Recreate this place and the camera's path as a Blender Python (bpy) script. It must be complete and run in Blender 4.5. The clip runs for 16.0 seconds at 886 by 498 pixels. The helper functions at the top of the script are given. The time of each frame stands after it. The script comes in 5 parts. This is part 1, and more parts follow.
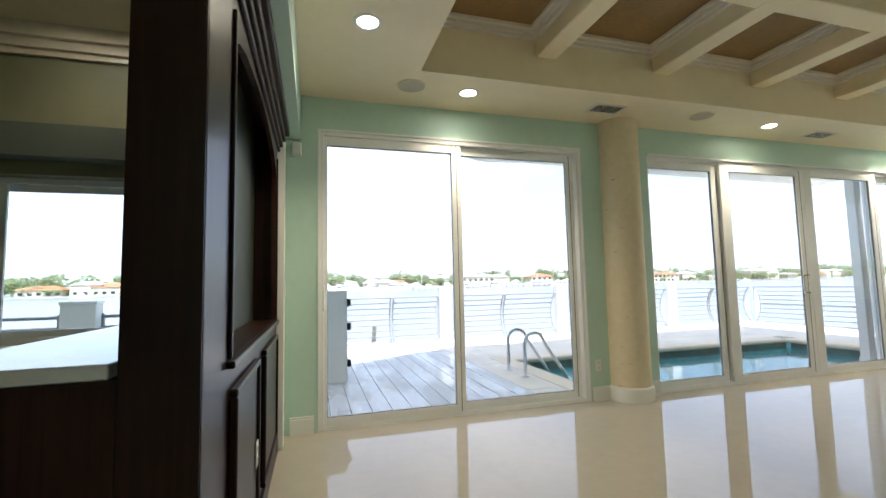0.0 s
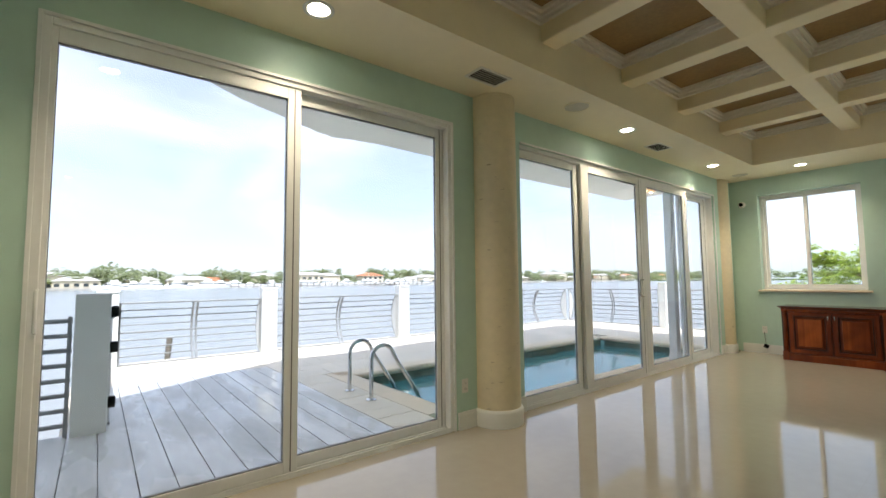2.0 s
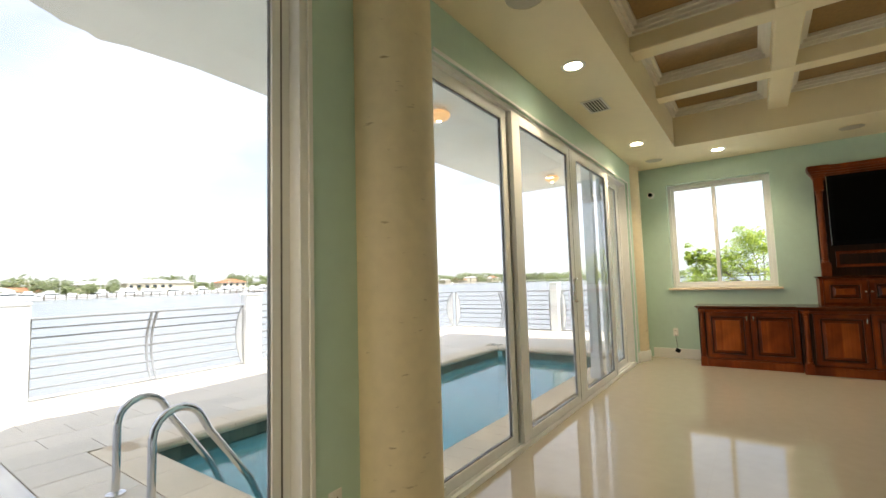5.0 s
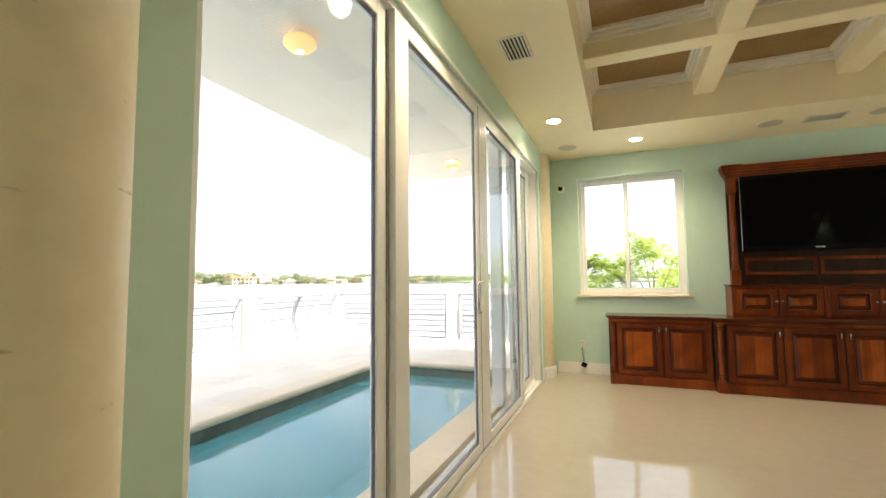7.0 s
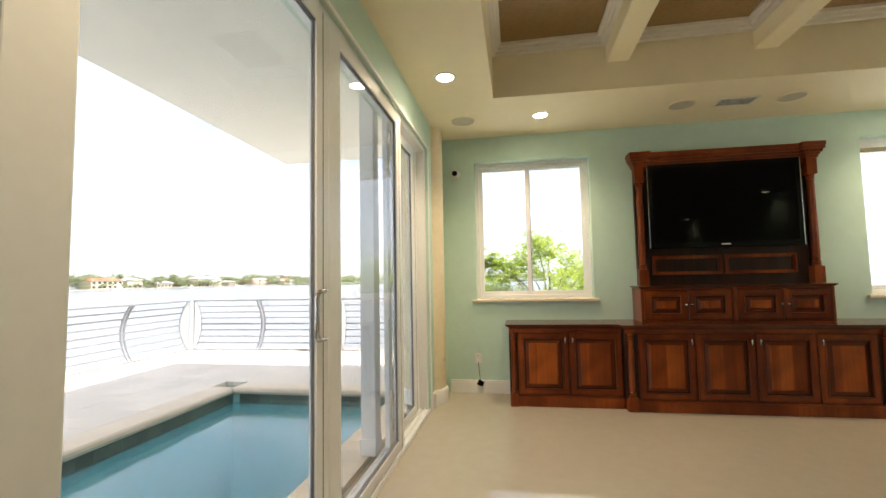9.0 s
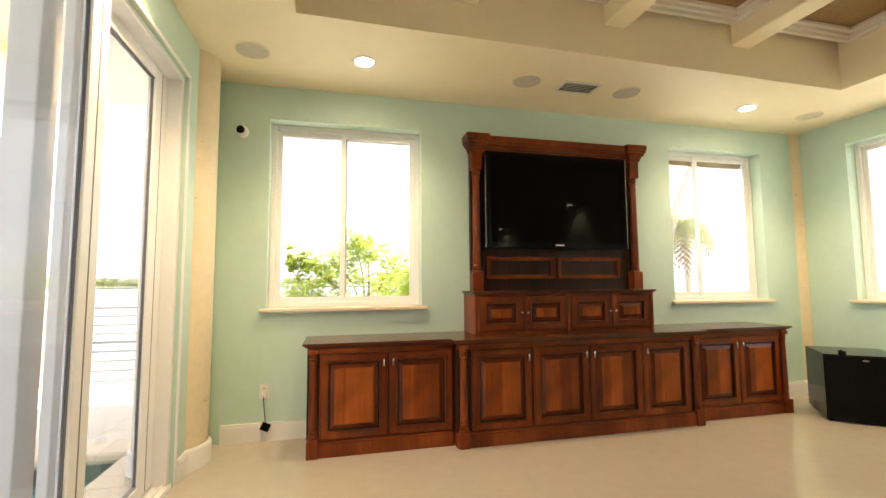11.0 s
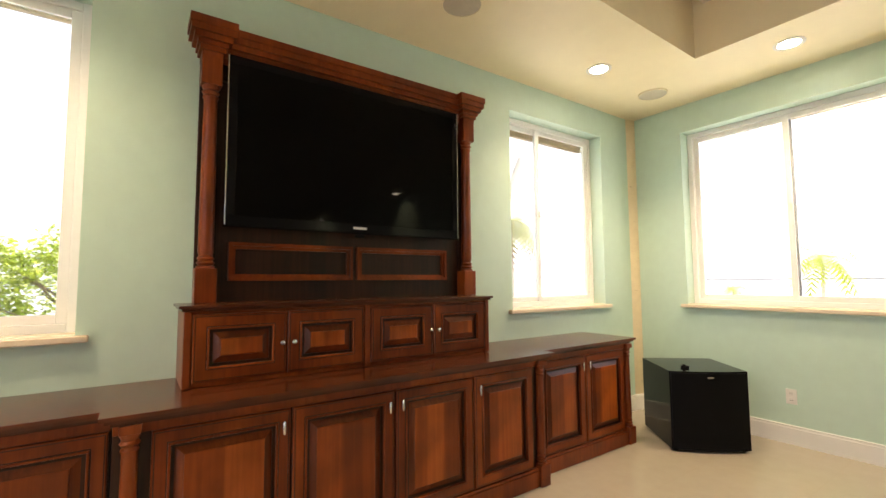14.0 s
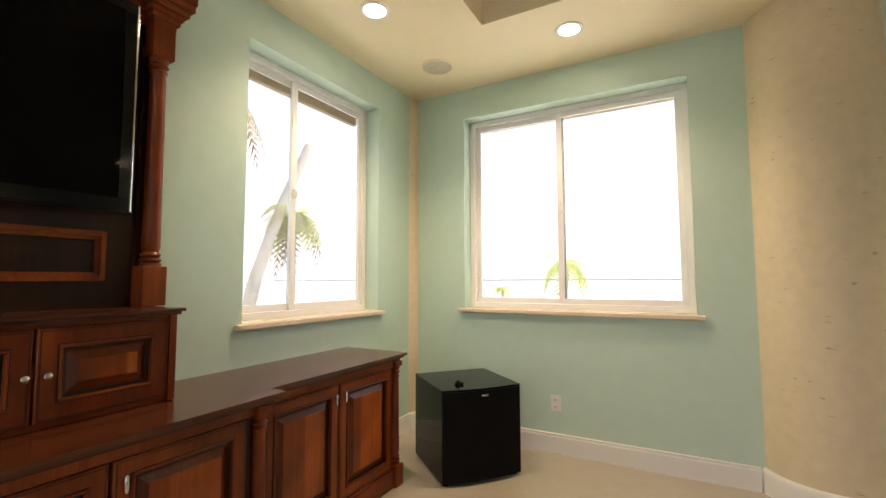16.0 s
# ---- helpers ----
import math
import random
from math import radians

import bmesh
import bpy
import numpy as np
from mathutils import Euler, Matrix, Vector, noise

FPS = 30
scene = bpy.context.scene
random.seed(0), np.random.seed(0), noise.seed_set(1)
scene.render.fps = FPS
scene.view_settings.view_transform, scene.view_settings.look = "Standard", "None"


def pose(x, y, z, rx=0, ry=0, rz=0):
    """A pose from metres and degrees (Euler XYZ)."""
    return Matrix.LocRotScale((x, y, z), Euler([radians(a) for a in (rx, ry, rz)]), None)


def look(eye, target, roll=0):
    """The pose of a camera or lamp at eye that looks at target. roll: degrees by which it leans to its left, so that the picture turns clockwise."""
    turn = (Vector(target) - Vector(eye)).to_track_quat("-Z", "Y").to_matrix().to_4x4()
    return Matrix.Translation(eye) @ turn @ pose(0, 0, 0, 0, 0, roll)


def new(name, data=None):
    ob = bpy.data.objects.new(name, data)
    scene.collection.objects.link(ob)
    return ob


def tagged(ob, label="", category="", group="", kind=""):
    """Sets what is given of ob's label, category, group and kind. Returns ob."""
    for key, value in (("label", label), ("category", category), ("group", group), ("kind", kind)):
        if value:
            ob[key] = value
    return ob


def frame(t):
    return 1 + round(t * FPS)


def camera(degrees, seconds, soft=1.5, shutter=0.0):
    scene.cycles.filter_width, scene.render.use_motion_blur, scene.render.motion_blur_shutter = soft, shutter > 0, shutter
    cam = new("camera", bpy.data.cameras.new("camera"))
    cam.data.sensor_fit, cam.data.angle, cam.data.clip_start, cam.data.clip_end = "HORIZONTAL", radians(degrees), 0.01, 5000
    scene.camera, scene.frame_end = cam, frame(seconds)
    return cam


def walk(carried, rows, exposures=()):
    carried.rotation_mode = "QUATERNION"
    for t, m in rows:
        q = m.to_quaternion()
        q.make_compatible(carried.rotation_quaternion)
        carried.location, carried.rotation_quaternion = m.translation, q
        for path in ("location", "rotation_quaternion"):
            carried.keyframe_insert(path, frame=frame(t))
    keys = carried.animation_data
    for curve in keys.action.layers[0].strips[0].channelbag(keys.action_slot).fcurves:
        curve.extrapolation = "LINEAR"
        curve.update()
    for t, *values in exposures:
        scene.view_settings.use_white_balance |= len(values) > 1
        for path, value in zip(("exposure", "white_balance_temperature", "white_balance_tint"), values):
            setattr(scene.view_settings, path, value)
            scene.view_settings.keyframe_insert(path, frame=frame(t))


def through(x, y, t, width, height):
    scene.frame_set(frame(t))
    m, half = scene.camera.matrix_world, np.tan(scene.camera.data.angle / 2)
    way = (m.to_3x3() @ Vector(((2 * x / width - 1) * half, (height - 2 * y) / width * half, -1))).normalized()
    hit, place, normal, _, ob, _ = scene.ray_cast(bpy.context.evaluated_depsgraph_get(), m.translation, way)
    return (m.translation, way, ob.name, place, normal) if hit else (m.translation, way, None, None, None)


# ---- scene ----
cam = camera(90.6, 16.0)
PATH = [
    (0, (-0.005, 0.065, 1.275), (0.562, 1.976, 1.435), -1.3),
    (0.5, (0.078, 0.301, 1.288), (0.899, 2.119, 1.434), -0.6),
    (1, (0.17, 0.558, 1.304), (1.153, 2.294, 1.45), -0.4),
    (1.5, (0.221, 0.882, 1.312), (1.343, 2.532, 1.454), -0.7),
    (2, (0.322, 1.187, 1.307), (1.558, 2.753, 1.45), -0.6),
    (2.5, (0.464, 1.532, 1.307), (1.779, 3.033, 1.451), -0.5),
    (3, (0.615, 1.835, 1.315), (1.999, 3.271, 1.46), -1.1),
    (3.5, (0.842, 2.068, 1.311), (2.314, 3.414, 1.457), -0.7),
    (4, (1.093, 2.272, 1.301), (2.622, 3.552, 1.447), -1.0),
    (6.5, (2.594, 3.131, 1.299), (4.385, 4.01, 1.446), -1.2),
    (7, (2.955, 3.205, 1.303), (4.801, 3.961, 1.448), -0.6),
    (7.5, (3.294, 3.28, 1.311), (5.177, 3.937, 1.466), -0.5),
    (8, (3.556, 3.356, 1.333), (5.47, 3.916, 1.479), -0.9),
    (8.5, (3.891, 3.375, 1.333), (5.84, 3.799, 1.48), -0.8),
    (8.7, (4.016, 3.353, 1.333), (5.973, 3.741, 1.477), -1.0),
    (10.8, (5.334, 3.207, 1.293), (7.29, 2.82, 1.448), -0.1),
    (11, (5.444, 3.199, 1.291), (7.381, 2.725, 1.448), -0.4),
    (11.5, (5.679, 3.132, 1.284), (7.561, 2.473, 1.438), -1.1),
    (12, (5.921, 2.945, 1.294), (7.745, 2.139, 1.447), -0.6),
    (12.5, (6.137, 2.748, 1.29), (7.923, 1.861, 1.446), -0.5),
    (13, (6.399, 2.586, 1.32), (8.141, 1.614, 1.461), -0.5),
    (13.5, (6.625, 2.417, 1.313), (8.324, 1.374, 1.463), -0.8),
    (14, (6.801, 2.203, 1.327), (8.436, 1.06, 1.472), -0.4),
    (14.5, (6.925, 2.005, 1.324), (8.463, 0.735, 1.469), -0.1),
    (15, (7.115, 1.809, 1.336), (8.504, 0.377, 1.47), -0.4),
    (15.5, (7.245, 1.56, 1.335), (8.468, -0.017, 1.474), -0.2),
    (16, (7.24, 1.295, 1.335), (8.205, -0.451, 1.475), -0.2),
]
EXPOSURES = [(0.0, 1.98, 5550, 9), (1.0, 1.84, 5550, 9), (2.0, 1.60, 5800, 9), (4.2, 1.53, 6200, 9), (6.3, 2.42, 6500, 10), (7.0, 2.30, 6500, 10), (7.6, 1.95, 6400, 11), (8.7, 1.92, 6400, 12), (10.8, 2.45, 6950, 17), (11.5, 2.40, 6850, 18), (13.0, 2.36, 6750, 19), (14.5, 2.42, 6700, 19), (15.5, 2.24, 6650, 22), (16.0, 1.88, 6550, 22)]
walk(cam, [(t, look(eye, target, roll)) for t, eye, target, roll in PATH], EXPOSURES)

# ---- world, sun, lamps ----
SUN_UP, SUN_TURN = 61.0, 6.0
world = bpy.data.worlds.new("world")
scene.world = world
world.use_nodes = True
wn, wl = world.node_tree.nodes, world.node_tree.links
sky = wn.new("ShaderNodeTexSky")
sky.sky_type, sky.sun_disc = "NISHITA", False
sky.sun_elevation, sky.sun_rotation = radians(SUN_UP), radians(180 + SUN_TURN)
wn["Background"].inputs["Strength"].default_value = 0.15
tco, cloud, cramp, cmix = wn.new("ShaderNodeTexCoord"), wn.new("ShaderNodeTexNoise"), wn.new("ShaderNodeMapRange"), wn.new("ShaderNodeMix")
cmap = wn.new("ShaderNodeMapping")
cmap.inputs["Scale"].default_value = (1.0, 1.0, 2.6)
cloud.inputs["Scale"].default_value, cloud.inputs["Detail"].default_value, cloud.inputs["Distortion"].default_value = 2.2, 8, 0.7
cramp.inputs["From Min"].default_value, cramp.inputs["From Max"].default_value = 0.40, 0.62
cramp.inputs["To Min"].default_value, cramp.inputs["To Max"].default_value = 0.48, 0.97
cmix.data_type = "RGBA"
cmix.inputs[7].default_value = (5.7, 5.75, 6.15, 1)
wl.new(tco.outputs["Generated"], cmap.inputs[0])
wl.new(cmap.outputs[0], cloud.inputs["Vector"])
wl.new(cloud.outputs["Fac"], cramp.inputs["Value"])
wl.new(cramp.outputs[0], cmix.inputs[0])
wl.new(sky.outputs[0], cmix.inputs[6])
wl.new(cmix.outputs[2], wn["Background"].inputs["Color"])
sun = new("sun", bpy.data.lights.new("sun", "SUN"))
sun.data.energy, sun.data.angle, sun.data.color = 5.0, radians(0.5), (1.0, 0.95, 0.88)
sun.matrix_world = pose(0, 0, 30, 90 - SUN_UP, 0, -SUN_TURN)


# ---- materials ----
def material(name, colour, rough=0.5, metal=0.0, vary=0.06, scale=6.0, bump=0.0, bump_scale=60.0, coat=0.0, spec=0.5, stretch=(1, 1, 1), island=0.0):
    """A plain surface with two scales of variation and fine relief."""
    m = bpy.data.materials.new(name)
    m.use_nodes = True
    n, l = m.node_tree.nodes, m.node_tree.links
    b = n["Principled BSDF"]
    b.inputs["Roughness"].default_value, b.inputs["Metallic"].default_value = rough, metal
    b.inputs["Coat Weight"].default_value, b.inputs["Specular IOR Level"].default_value = coat, spec
    b.inputs["Coat Roughness"].default_value = 0.08
    tc, mp = n.new("ShaderNodeTexCoord"), n.new("ShaderNodeMapping")
    mp.inputs["Scale"].default_value = stretch
    l.new(tc.outputs["Object"], mp.inputs[0])
    big, small = n.new("ShaderNodeTexNoise"), n.new("ShaderNodeTexNoise")
    big.inputs["Scale"].default_value, small.inputs["Scale"].default_value = scale * 0.2, scale * 4
    big.inputs["Detail"].default_value, small.inputs["Detail"].default_value = 3, 6
    add = n.new("ShaderNodeMath")
    add.operation = "ADD"
    for k, t in ((0, big), (1, small)):
        l.new(mp.outputs[0], t.inputs["Vector"])
        l.new(t.outputs["Fac"], add.inputs[k])
    ramp = n.new("ShaderNodeMapRange")
    ramp.inputs["From Min"].default_value, ramp.inputs["From Max"].default_value = 0.6, 1.4
    ramp.inputs["To Min"].default_value, ramp.inputs["To Max"].default_value = 1 - vary, 1 + vary
    l.new(add.outputs[0], ramp.inputs["Value"])
    value = ramp.outputs[0]
    if island:
        info, mr, mul = n.new("ShaderNodeObjectInfo"), n.new("ShaderNodeMapRange"), n.new("ShaderNodeMath")
        mr.inputs["To Min"].default_value, mr.inputs["To Max"].default_value = 1 - island, 1 + island
        l.new(info.outputs["Random"], mr.inputs["Value"])
        mul.operation = "MULTIPLY"
        l.new(value, mul.inputs[0])
        l.new(mr.outputs[0], mul.inputs[1])
        value = mul.outputs[0]
    mix = n.new("ShaderNodeVectorMath")
    mix.operation = "SCALE"
    mix.inputs[0].default_value = colour
    l.new(value, mix.inputs["Scale"])
    l.new(mix.outputs[0], b.inputs["Base Color"])
    if bump:
        t, bp = n.new("ShaderNodeTexNoise"), n.new("ShaderNodeBump")
        t.inputs["Scale"].default_value, t.inputs["Detail"].default_value = bump_scale, 5
        l.new(mp.outputs[0], t.inputs["Vector"])
        bp.inputs["Strength"].default_value, bp.inputs["Distance"].default_value = bump, 0.004
        l.new(t.outputs["Fac"], bp.inputs["Height"])
        l.new(bp.outputs[0], b.inputs["Normal"])
    return m


def wood(name, dark, mid, light, rough=0.3, coat=0.3, along="z", boards=11.0, tone=0.3, spec=0.3):
    """Stained timber: glued staves of differing tone with streaked grain along one axis."""
    m = bpy.data.materials.new(name)
    m.use_nodes = True
    n, l = m.node_tree.nodes, m.node_tree.links
    b = n["Principled BSDF"]
    b.inputs["Roughness"].default_value, b.inputs["Coat Weight"].default_value, b.inputs["Coat Roughness"].default_value = rough, coat, 0.12
    b.inputs["Specular IOR Level"].default_value = spec
    tc, mp, mp2, info = n.new("ShaderNodeTexCoord"), n.new("ShaderNodeMapping"), n.new("ShaderNodeMapping"), n.new("ShaderNodeObjectInfo")
    k = "xyz".index(along)
    grain, stave = [48.0] * 3, [boards] * 3
    grain[k], stave[k] = 1.6, 0.12
    mp.inputs["Scale"].default_value, mp2.inputs["Scale"].default_value = grain, stave
    shift = n.new("ShaderNodeMath")
    shift.operation = "MULTIPLY"
    shift.inputs[1].default_value = 37.0
    l.new(info.outputs["Random"], shift.inputs[0])
    for q in (mp, mp2):
        l.new(tc.outputs["Object"], q.inputs[0])
        l.new(shift.outputs[0], q.inputs["Location"])
    g, v = n.new("ShaderNodeTexNoise"), n.new("ShaderNodeTexVoronoi")
    g.inputs["Scale"].default_value, g.inputs["Detail"].default_value, g.inputs["Distortion"].default_value = 1.0, 8, 0.6
    v.feature = "SMOOTH_F1"
    v.inputs["Scale"].default_value, v.inputs["Smoothness"].default_value = 1.0, 0.25
    l.new(mp.outputs[0], g.inputs["Vector"])
    l.new(mp2.outputs[0], v.inputs["Vector"])
    sep = n.new("ShaderNodeSeparateColor")
    l.new(v.outputs["Color"], sep.inputs[0])
    mixv = n.new("ShaderNodeMix")
    mixv.inputs[0].default_value = tone
    l.new(g.outputs["Fac"], mixv.inputs[2])
    l.new(sep.outputs[0], mixv.inputs[3])
    ramp = n.new("ShaderNodeValToRGB")
    e = ramp.color_ramp.elements
    e[0].position, e[0].color = 0.2, (*dark, 1)
    e[1].position, e[1].color = 0.8, (*light, 1)
    q = e.new(0.5)
    q.color = (*mid, 1)
    l.new(mixv.outputs[0], ramp.inputs[0])
    haze, lift, tinted = n.new("ShaderNodeTexNoise"), n.new("ShaderNodeMapRange"), n.new("ShaderNodeMix")
    haze.inputs["Scale"].default_value, haze.inputs["Detail"].default_value = 4.5, 3
    lift.inputs["From Min"].default_value, lift.inputs["From Max"].default_value = 0.3, 0.7
    lift.inputs["To Min"].default_value, lift.inputs["To Max"].default_value = 0.72, 1.22
    tinted.data_type, tinted.blend_type = "RGBA", "MULTIPLY"
    tinted.inputs[0].default_value = 1.0
    l.new(tc.outputs["Object"], haze.inputs["Vector"])
    l.new(haze.outputs["Fac"], lift.inputs["Value"])
    l.new(ramp.outputs[0], tinted.inputs[6])
    l.new(lift.outputs[0], tinted.inputs[7])
    l.new(tinted.outputs[2], b.inputs["Base Color"])
    bp = n.new("ShaderNodeBump")
    bp.inputs["Strength"].default_value, bp.inputs["Distance"].default_value = 0.08, 0.002
    l.new(g.outputs["Fac"], bp.inputs["Height"])
    l.new(bp.outputs[0], b.inputs["Normal"])
    return m


def glass(name, tint=(0.97, 0.985, 0.975), gloss=1.0):
    """Clear sheet glass: see-through, with a mirror sheen by Fresnel."""
    m = bpy.data.materials.new(name)
    m.use_nodes = True
    n, l = m.node_tree.nodes, m.node_tree.links
    n.remove(n["Principled BSDF"])
    t, g, f, mx = n.new("ShaderNodeBsdfTransparent"), n.new("ShaderNodeBsdfGlossy"), n.new("ShaderNodeLayerWeight"), n.new("ShaderNodeMixShader")
    t.inputs[0].default_value = (*tint, 1)
    g.inputs["Roughness"].default_value = 0.0
    rise, mul = n.new("ShaderNodeMath"), n.new("ShaderNodeMath")
    rise.operation, rise.inputs[1].default_value = "POWER", 5.0
    mul.operation, mul.inputs[1].default_value, mul.inputs[2].default_value = "MULTIPLY_ADD", 0.7 * gloss, 0.03 * gloss
    l.new(f.outputs["Facing"], rise.inputs[0])
    l.new(rise.outputs[0], mul.inputs[0])
    l.new(mul.outputs[0], mx.inputs[0])
    l.new(t.outputs[0], mx.inputs[1])
    l.new(g.outputs[0], mx.inputs[2])
    l.new(mx.outputs[0], n["Material Output"].inputs[0])
    return m


def glow(name, colour, strength):
    m = bpy.data.materials.new(name)
    m.use_nodes = True
    b = m.node_tree.nodes["Principled BSDF"]
    b.inputs["Base Color"].default_value = (*colour, 1)
    b.inputs["Emission Color"].default_value = (*colour, 1)
    b.inputs["Emission Strength"].default_value = strength
    return m


def rippled(name, tint, colour, scale, strength, mixed, rough=0.02):
    """Water: tinted see-through or opaque body, with rippled mirror sheen."""
    m = bpy.data.materials.new(name)
    m.use_nodes = True
    n, l = m.node_tree.nodes, m.node_tree.links
    n.remove(n["Principled BSDF"])
    t, d, g, f = n.new("ShaderNodeBsdfTransparent"), n.new("ShaderNodeBsdfDiffuse"), n.new("ShaderNodeBsdfGlossy"), n.new("ShaderNodeLayerWeight")
    t.inputs[0].default_value, d.inputs[0].default_value = (*tint, 1), (*colour, 1)
    g.inputs["Roughness"].default_value = rough
    rise, mul = n.new("ShaderNodeMath"), n.new("ShaderNodeMath")
    rise.operation, rise.inputs[1].default_value = "POWER", 5.0
    mul.operation, mul.inputs[1].default_value, mul.inputs[2].default_value = "MULTIPLY_ADD", 0.85, 0.03
    l.new(f.outputs["Facing"], rise.inputs[0])
    l.new(rise.outputs[0], mul.inputs[0])
    w, bp, tc = n.new("ShaderNodeTexNoise"), n.new("ShaderNodeBump"), n.new("ShaderNodeTexCoord")
    w.inputs["Scale"].default_value, w.inputs["Detail"].default_value = scale, 4
    bp.inputs["Strength"].default_value, bp.inputs["Distance"].default_value = strength, 0.05
    l.new(tc.outputs["Object"], w.inputs["Vector"])
    l.new(w.outputs["Fac"], bp.inputs["Height"])
    for q in (g, f):
        l.new(bp.outputs[0], q.inputs["Normal"])
    m1, m2 = n.new("ShaderNodeMixShader"), n.new("ShaderNodeMixShader")
    m1.inputs[0].default_value = mixed
    l.new(t.outputs[0], m1.inputs[1])
    l.new(d.outputs[0], m1.inputs[2])
    l.new(mul.outputs[0], m2.inputs[0])
    l.new(m1.outputs[0], m2.inputs[1])
    l.new(g.outputs[0], m2.inputs[2])
    l.new(m2.outputs[0], n["Material Output"].inputs[0])
    return m


MINT = material("mint_wall_paint", (0.52, 0.69, 0.59), 0.45, vary=0.04, scale=3, bump=0.12, bump_scale=140)
CREAM = material("cream_ceiling_paint", (0.87, 0.77, 0.53), 0.5, vary=0.03, scale=2, bump=0.1, bump_scale=120)
# olive deepened in the paint to stand in for the side room's dim light
OLIVE = material("dim_olive_wall_paint", (0.24, 0.23, 0.13), 0.5, vary=0.04, scale=3)
OLIVE_DARK = material("dark_olive_shadow_band", (0.10, 0.115, 0.09), 0.7, vary=0.05)
# green niche paint, darkened in colour for the shade inside the niche
SAGE = material("shaded_sage_paint", (0.05, 0.06, 0.043), 0.5, vary=0.05, scale=3)
COLUMN = material("beige_faux_stone_plaster", (0.75, 0.65, 0.44), 0.5, vary=0.08, scale=4, bump=0.18, bump_scale=22)


def pitted(m):
    """Small dark flat pits of travertine scattered over a plaster."""
    n, l = m.node_tree.nodes, m.node_tree.links
    b = n["Principled BSDF"]
    tc, mp, t, mr, mx = n.new("ShaderNodeTexCoord"), n.new("ShaderNodeMapping"), n.new("ShaderNodeTexNoise"), n.new("ShaderNodeMapRange"), n.new("ShaderNodeMix")
    mp.inputs["Scale"].default_value = (9, 9, 34)
    t.inputs["Scale"].default_value, t.inputs["Detail"].default_value = 1.0, 3
    mr.inputs["From Min"].default_value, mr.inputs["From Max"].default_value = 0.68, 0.76
    mx.data_type = "RGBA"
    mx.inputs[7].default_value = (0.40, 0.31, 0.18, 1)
    old = b.inputs["Base Color"].links[0].from_socket
    l.new(tc.outputs["Object"], mp.inputs[0])
    l.new(mp.outputs[0], t.inputs["Vector"])
    l.new(t.outputs["Fac"], mr.inputs["Value"])
    l.new(mr.outputs[0], mx.inputs[0])
    l.new(old, mx.inputs[6])
    l.new(mx.outputs[2], b.inputs["Base Color"])


pitted(COLUMN)
WHITE = material("white_trim_paint", (0.80, 0.80, 0.76), 0.35, vary=0.02)
CROWN = material("ivory_crown_paint", (0.80, 0.76, 0.66), 0.4, vary=0.03)
ALU = material("white_powder_coated_aluminium", (0.84, 0.85, 0.84), 0.35, vary=0.03)
GASKET = material("grey_rubber_gasket", (0.16, 0.16, 0.16), 0.6)
GOLD = material("bronze_ceiling_panel", (0.30, 0.19, 0.07), 0.42, vary=0.25, scale=9, bump=0.15, bump_scale=30)
SILL = material("cream_marble_sill", (0.74, 0.64, 0.48), 0.25, vary=0.08, scale=8)
CHERRY = wood("cherry_wood_satin", (0.135, 0.025, 0.004), (0.225, 0.045, 0.007), (0.36, 0.088, 0.014), rough=0.30, coat=0.25, boards=8, tone=0.55, spec=0.2)
CHERRY_FRAME = wood("cherry_wood_frame", (0.105, 0.018, 0.004), (0.175, 0.033, 0.006), (0.255, 0.057, 0.010), rough=0.32, coat=0.22, boards=3, tone=0.4, spec=0.2)
CHERRY_BEVEL = wood("cherry_wood_glazed_bevel", (0.060, 0.012, 0.003), (0.115, 0.022, 0.005), (0.18, 0.040, 0.008), rough=0.30, coat=0.25, boards=3, spec=0.2)
CHERRY_DARK = wood("cherry_wood_dark", (0.009, 0.003, 0.001), (0.022, 0.006, 0.002), (0.042, 0.012, 0.004), rough=0.4, coat=0.1)
CHERRY_TOP = wood("cherry_wood_top", (0.045, 0.011, 0.004), (0.080, 0.019, 0.007), (0.13, 0.035, 0.011), rough=0.26, coat=0.4, along="y", boards=3)
ESPRESSO = wood("espresso_stained_wood", (0.007, 0.003, 0.002), (0.018, 0.007, 0.004), (0.036, 0.014, 0.008), rough=0.34, coat=0.05, boards=3, spec=0.2)
STEEL = material("brushed_nickel", (0.62, 0.60, 0.56), 0.25, metal=1.0, vary=0.05)
CHROME = material("polished_stainless_steel", (0.62, 0.62, 0.62), 0.12, metal=1.0, vary=0.03)
BLACK = material("black_plastic", (0.004, 0.004, 0.004), 0.5, spec=0.1)
SCREEN = material("black_glass_screen", (0.003, 0.003, 0.003), 0.03, spec=0.06)
GLOSSBLACK = material("gloss_black_lacquer", (0.005, 0.005, 0.006), 0.10, spec=0.15)
PLASTIC = material("white_plastic", (0.78, 0.77, 0.72), 0.35)
GREY_GRILLE = material("grey_speaker_grille", (0.55, 0.50, 0.39), 0.6, vary=0.1, scale=60, bump=0.4, bump_scale=400)
DARK = material("dark_duct", (0.02, 0.02, 0.02), 0.8)
STONE_TOP = material("pale_polished_counter", (0.62, 0.64, 0.66), 0.06, vary=0.06)
STUCCO = material("white_stucco", (0.85, 0.83, 0.77), 0.7, vary=0.05, bump=0.4, bump_scale=90)
DECK = material("weathered_grey_deck_board", (0.58, 0.585, 0.58), 0.42, vary=0.3, scale=3, bump=0.25, bump_scale=30, stretch=(1, 0.25, 1), island=0.05)
